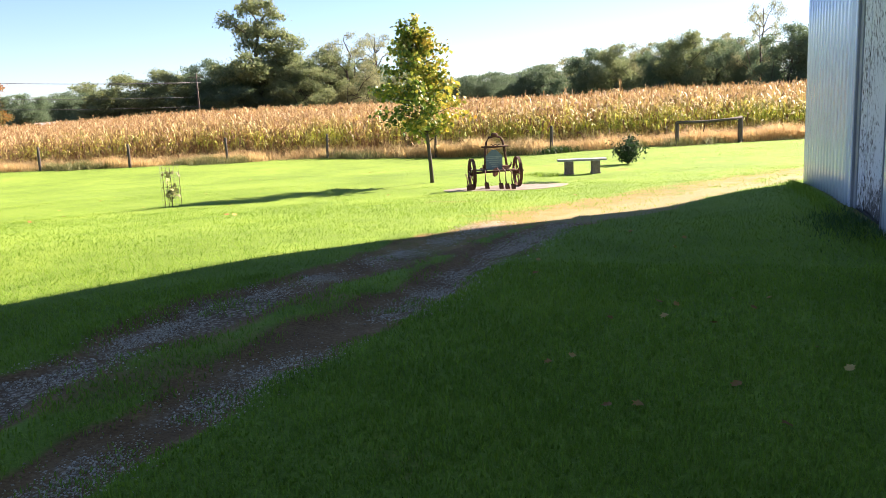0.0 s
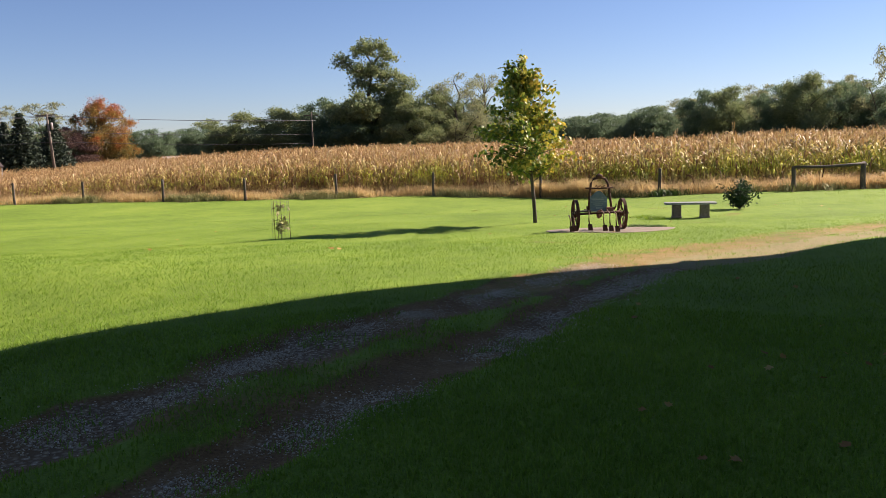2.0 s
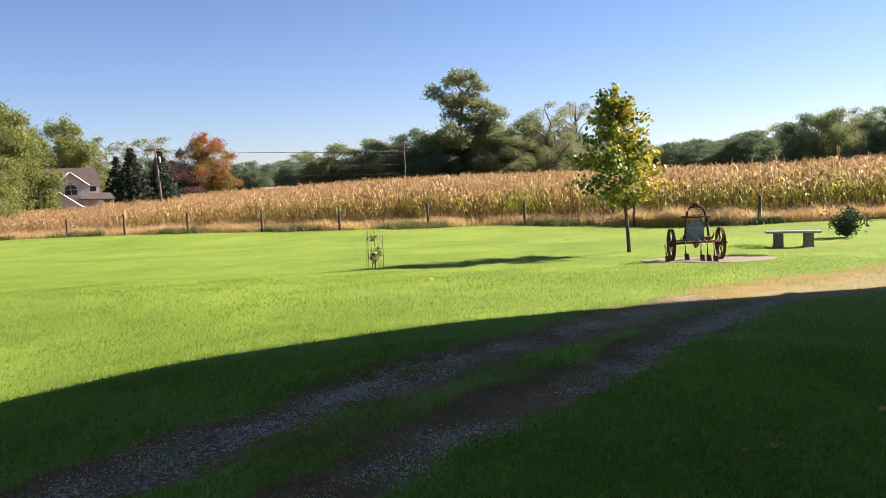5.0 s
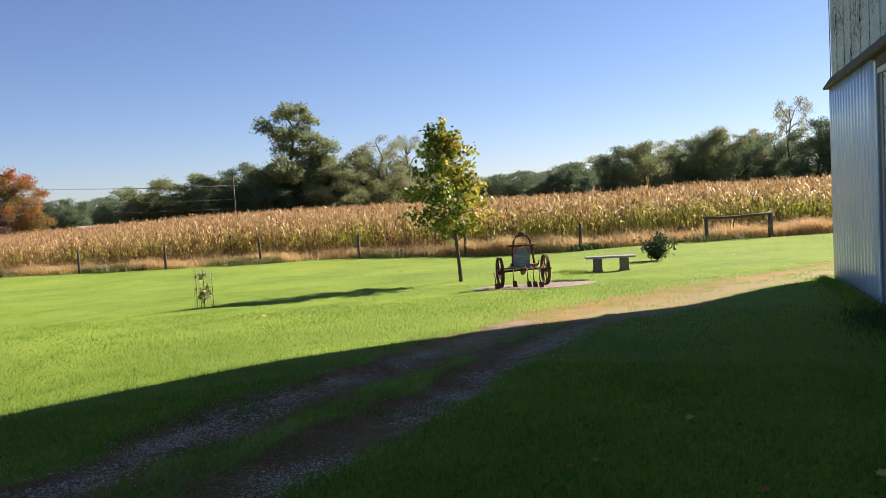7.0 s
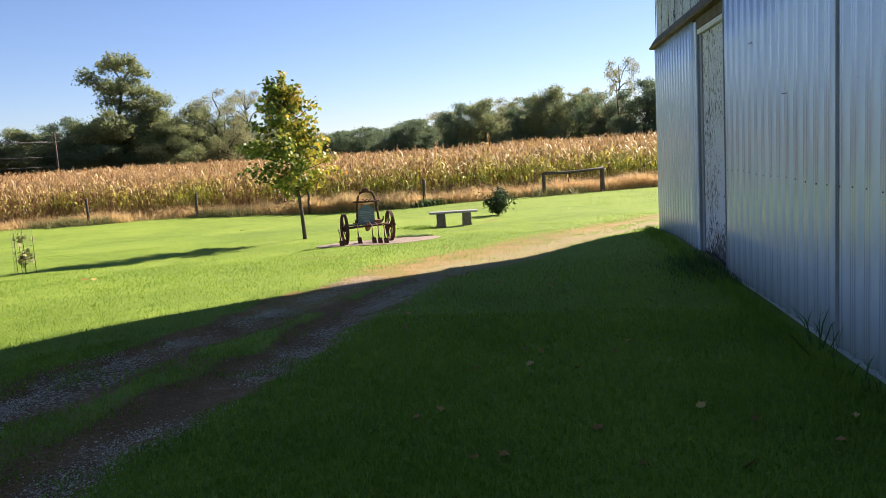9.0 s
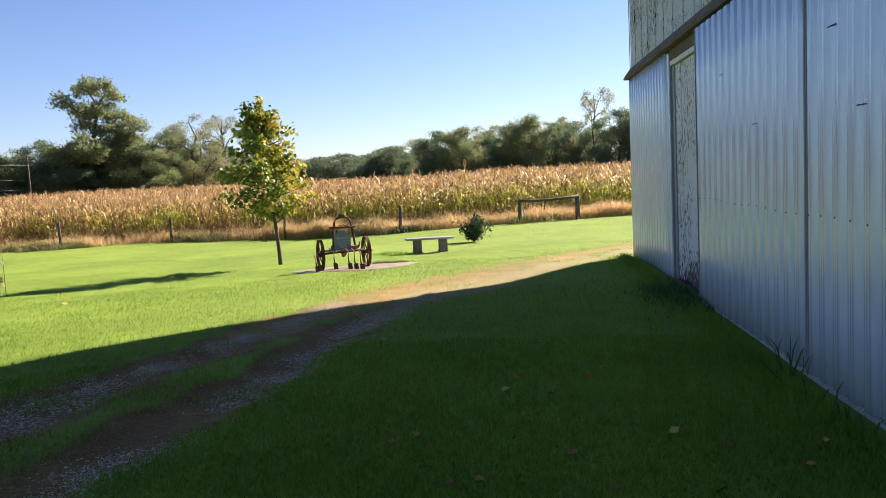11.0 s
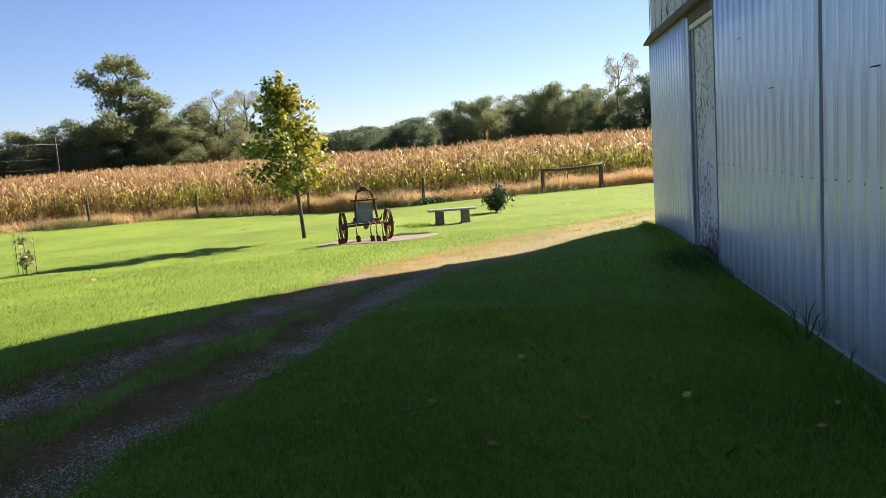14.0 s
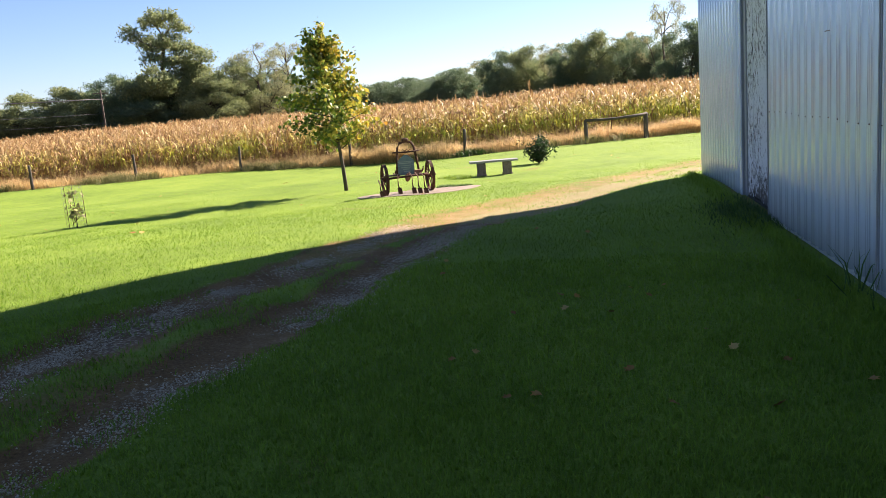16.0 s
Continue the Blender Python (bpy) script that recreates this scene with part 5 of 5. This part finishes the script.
# ---- utility pole, cables, house and shed beyond the corn ----
def make_pole():
    x, y = -60.5, 101.3
    z = float(ground_z(x, y))
    root = thing("utility_pole", "grey wooden utility pole with crossarm behind the corn", "utility pole", pose(x, y, z, 0, -3, 31))
    top = 6.6 - z
    part("pole", tubes([([(0, 0, -0.3), (0, 0, top * 0.5), (0, 0, top)], [0.19, 0.16, 0.13])], 8), M_OLDWOOD, root, "sun-bleached pole")
    part("crossarm", box(-1.25, -0.08, top - 0.25, 1.0, 0.08, top - 0.08, 0.01), M_OLDWOOD, root)
    part("transformer", tubes([([(0.42, 0, top - 2.0), (0.42, 0, top - 1.97), (0.42, 0, top - 1.15), (0.42, 0, top - 1.1)], [0.09, 0.14, 0.14, 0.08])], 10), M_SHEDROOF, root, "pale transformer can")
    for x2 in (-1.1, -0.5, 0.85):
        part("insulator", tubes([([(x2, 0, top - 0.08), (x2, 0, top + 0.12)], [0.04, 0.03])], 6), M_CONCRETE, root)
    d = Vector((math.cos(radians(31)), math.sin(radians(31)), 0))
    x2, y2 = x + d.x * 34.8, y + d.y * 34.8 * 0.9
    far = thing("utility_pole", "dark wooden utility pole against the trees", "utility pole", at_ground(x2, y2, 31))
    part("pole", tubes([([(0, 0, -0.3), (0, 0, 3.5), (0, 0, 7.3)], [0.15, 0.13, 0.10])], 8), M_POST, far)
    part("crossarm", box(-1.1, -0.06, 6.75, 1.0, 0.06, 6.88, 0.01), M_POST, far)
    for k, (h, off) in enumerate(((6.4, -1.0), (6.3, 0.8), (4.4, 0.1), (3.1, 0.1))):
        pts = []
        for t in np.linspace(-1, 0.56, 25):
            span = 62 * t
            sag = 0.9 * (1 - (2 * (abs(t) - 0.5)) ** 2)
            pts.append((x + d.x * (span + off), y + d.y * span * (0.9 if t > 0 else 1.0), h - sag + (-0.5 * t if t > 0 else 0.0)))
        solid("overhead_cable", tubes([(pts, 0.026)], 4), M_CABLE, "dark overhead cable strung from the utility pole", "cable", group="overhead cables")


make_pole()


def gable_roof(x0, x1, y0, y1, eave, ridge, along_y=True, over=0.35, thick=0.16):
    bm = bmesh.new()
    xm = (x0 + x1) / 2
    slope = (ridge - eave) / (xm - x0)
    for sx in (-1, 1):
        xe = xm + sx * (xm - x0 + over)
        ze = eave - over * slope
        a = [(xe, y0 - over, ze), (xe, y1 + over, ze), (xm, y1 + over, ridge), (xm, y0 - over, ridge)]
        lo, hi = [bm.verts.new(p) for p in a], [bm.verts.new((p[0], p[1], p[2] + thick)) for p in a]
        bm.faces.new(hi)
        bm.faces.new(lo)
        for i in range(4):
            j = (i + 1) % 4
            bm.faces.new((lo[i], lo[j], hi[j], hi[i]))
    return bm


def gable_wall(x0, x1, y0, y1, base, eave, ridge):
    bm = bmesh.new()
    xm = (x0 + x1) / 2
    out = [(x0, base), (x1, base), (x1, eave), (xm, ridge), (x0, eave)]
    f = [bm.verts.new((x, y0, z)) for x, z in out]
    b = [bm.verts.new((x, y1, z)) for x, z in out]
    bm.faces.new(f)
    bm.faces.new(b[::-1])
    for i in range(5):
        j = (i + 1) % 5
        bm.faces.new((f[i], f[j], b[j], b[i]))
    return bm


def make_house():
    x, y = -65.5, 90.4
    root = thing("house", "pale two-storey house with brown shingle roof behind the corn", "house", pose(x, y, float(ground_z(x, y)) + 0.75, 0, 0, 36) @ Matrix.Scale(0.78, 4))
    part("wall", gable_wall(-3.2, 1.6, -0.2, 7.0, -0.3, 4.2, 6.1), M_STUCCO, root, "pale stone-faced gable wall")
    part("wall", box(-9.0, 1.2, -0.3, 3.4, 8.0, 4.1), M_SIDING, root, "cream siding")
    part("roof", gable_roof(-3.2, 1.6, -0.2, 4.0, 4.2, 6.1), M_SHINGLE, root)
    main = bmesh.new()
    a = [(-9.4, 0.8, 3.95), (3.8, 0.8, 3.95), (3.0, 4.6, 6.9), (-9.4, 4.6, 6.9)]
    c = [(-9.4, 8.4, 3.95), (3.8, 8.4, 3.95)]
    v = [main.verts.new(p) for p in a + c]
    main.faces.new(v[:4])
    main.faces.new((v[3], v[2], v[5], v[4]))
    main.faces.new((v[1], v[5], v[2]))
    main.faces.new((v[0], v[3], v[4]))
    main.faces.new((v[0], v[4], v[5], v[1]))
    part("roof", main, M_SHINGLE, root, "broad brown shingle roof")
    part("wall", gable_wall(-5.6, 0.4, -2.4, -0.25, -0.3, 0.9, 3.1), M_SIDING, root, "low gabled garage front")
    part("roof", gable_roof(-5.6, 0.4, -2.4, -0.25, 0.9, 3.1), M_SHINGLE, root)
    porch = bmesh.new()
    a = [(0.5, -1.2, 1.75), (5.6, -1.2, 1.55), (5.0, 1.15, 2.55), (0.5, 1.15, 2.7)]
    lo, hi = [porch.verts.new(p) for p in a], [porch.verts.new((p[0], p[1], p[2] + 0.15)) for p in a]
    porch.faces.new(hi)
    porch.faces.new(lo[::-1])
    for i in range(4):
        j = (i + 1) % 4
        porch.faces.new((lo[i], lo[j], hi[j], hi[i]))
    part("porch_roof", porch, M_SHINGLE, root)
    for px in (1.2, 3.2, 5.3):
        part("porch_post", box(px - 0.08, -1.08, -0.3, px + 0.08, -0.92, 1.72), M_WHITETRIM, root)
    arch = bmesh.new()
    pts = [(-1.7, 2.6), (0.1, 2.6), (0.1, 3.4)] + [(-0.8 + 0.9 * math.cos(t), 3.4 + 0.75 * math.sin(t)) for t in np.linspace(0.3, 2.84, 8)] + [(-1.7, 3.4)]
    f = [arch.verts.new((px, -0.24, pz)) for px, pz in pts]
    b = [arch.verts.new((px, -0.18, pz)) for px, pz in pts]
    arch.faces.new(f)
    arch.faces.new(b[::-1])
    for i in range(len(pts)):
        j = (i + 1) % len(pts)
        arch.faces.new((f[i], f[j], b[j], b[i]))
    win = part("window", arch, M_GLASS, root, "dark arched window")
    part("window_bar", box(-0.83, -0.27, 2.6, -0.77, -0.245, 4.1), M_WHITETRIM, win)
    part("window_bar", box(-1.7, -0.27, 3.36, 0.1, -0.245, 3.42), M_WHITETRIM, win)
    part("window", box(2.0, 1.16, 3.0, 2.9, 1.196, 3.8), M_GLASS, root)
    part("window", box(-4.4, -2.44, 0.2, -3.4, -2.404, 1.0), M_GLASS, root)
    for sx in (-1, 1):
        rake = tubes([([(-0.8 + sx * 2.75, -0.56, 3.95), (-0.8, -0.56, 6.15)], 0.10)], 4)
        part("fascia", rake, M_SIDING, root)
        rake = tubes([([(-2.6 + sx * 3.35, -2.76, 0.65), (-2.6, -2.76, 3.12)], 0.10)], 4)
        part("fascia", rake, M_SIDING, root)


make_house()


def make_shed():
    x, y = -71.5, 165.0
    z = float(ground_z(x, y)) - 1.2
    root = thing("shed", "long low shed with white roof far behind the corn", "shed", pose(x, y, z, 0, 0, 115))
    part("wall", gable_wall(-2, 2, -3, 3, -0.3, 1.3, 2.2), M_SIDING, root)
    part("roof", gable_roof(-2, 2, -3, 3, 1.35, 2.3), M_SHEDROOF, root, "white metal roof")


make_shed()


# ---- fallen leaves on the lawn ----
def make_fallen():
    rg = np.random.default_rng(17)
    V, F = lobed_leaf()
    kinds = []
    for k in range(4):
        W = V.copy()
        W[:, 2] = 0.18 * np.abs(W[:, 0]) + 0.12 * np.sin(3 * W[:, 1] + k) + rg.normal(0, 0.03, len(W))
        W = np.concatenate([W, W - np.array((0, 0, 0.015))])
        kinds.append(array_mesh("fallen_leaf", W * 0.065, np.concatenate([F, F[:, ::-1] + len(V)]), M_FALLEN))
    spots = [(-3.35, 13.6, 1.7), (-3.25, 13.7, 1.4), (2.04, 3.6, 1.2), (1.56, 4.36, 1.0), (2.2, 4.43, 1.0), (2.6, 3.75, 1.0)]
    for i in range(26):
        r, a = rg.uniform(3.0, 11), radians(rg.uniform(-36, -4))
        spots.append((-math.sin(a) * r, math.cos(a) * r, rg.uniform(0.6, 1.1)))
    for i in range(34):
        spots.append((rg.uniform(-9, 9), rg.uniform(14, 33), rg.uniform(0.7, 1.3)))
    for i, (x, y, k) in enumerate(spots):
        s, u = barn_axes(x, y)
        if u < 0.4:
            continue
        m = at_ground(x, y, rg.uniform(0, 360), -0.035) @ pose(0, 0, 0, rg.uniform(-25, 25), rg.uniform(-25, 25), 0) @ Matrix.Scale(k, 4)
        ob = new("fallen_leaf", kinds[i % 4])
        ob.matrix_basis = m
        tagged(ob, "curled dry brown-yellow leaf lying on the grass", "leaf", "fallen leaves on the lawn")


make_fallen()
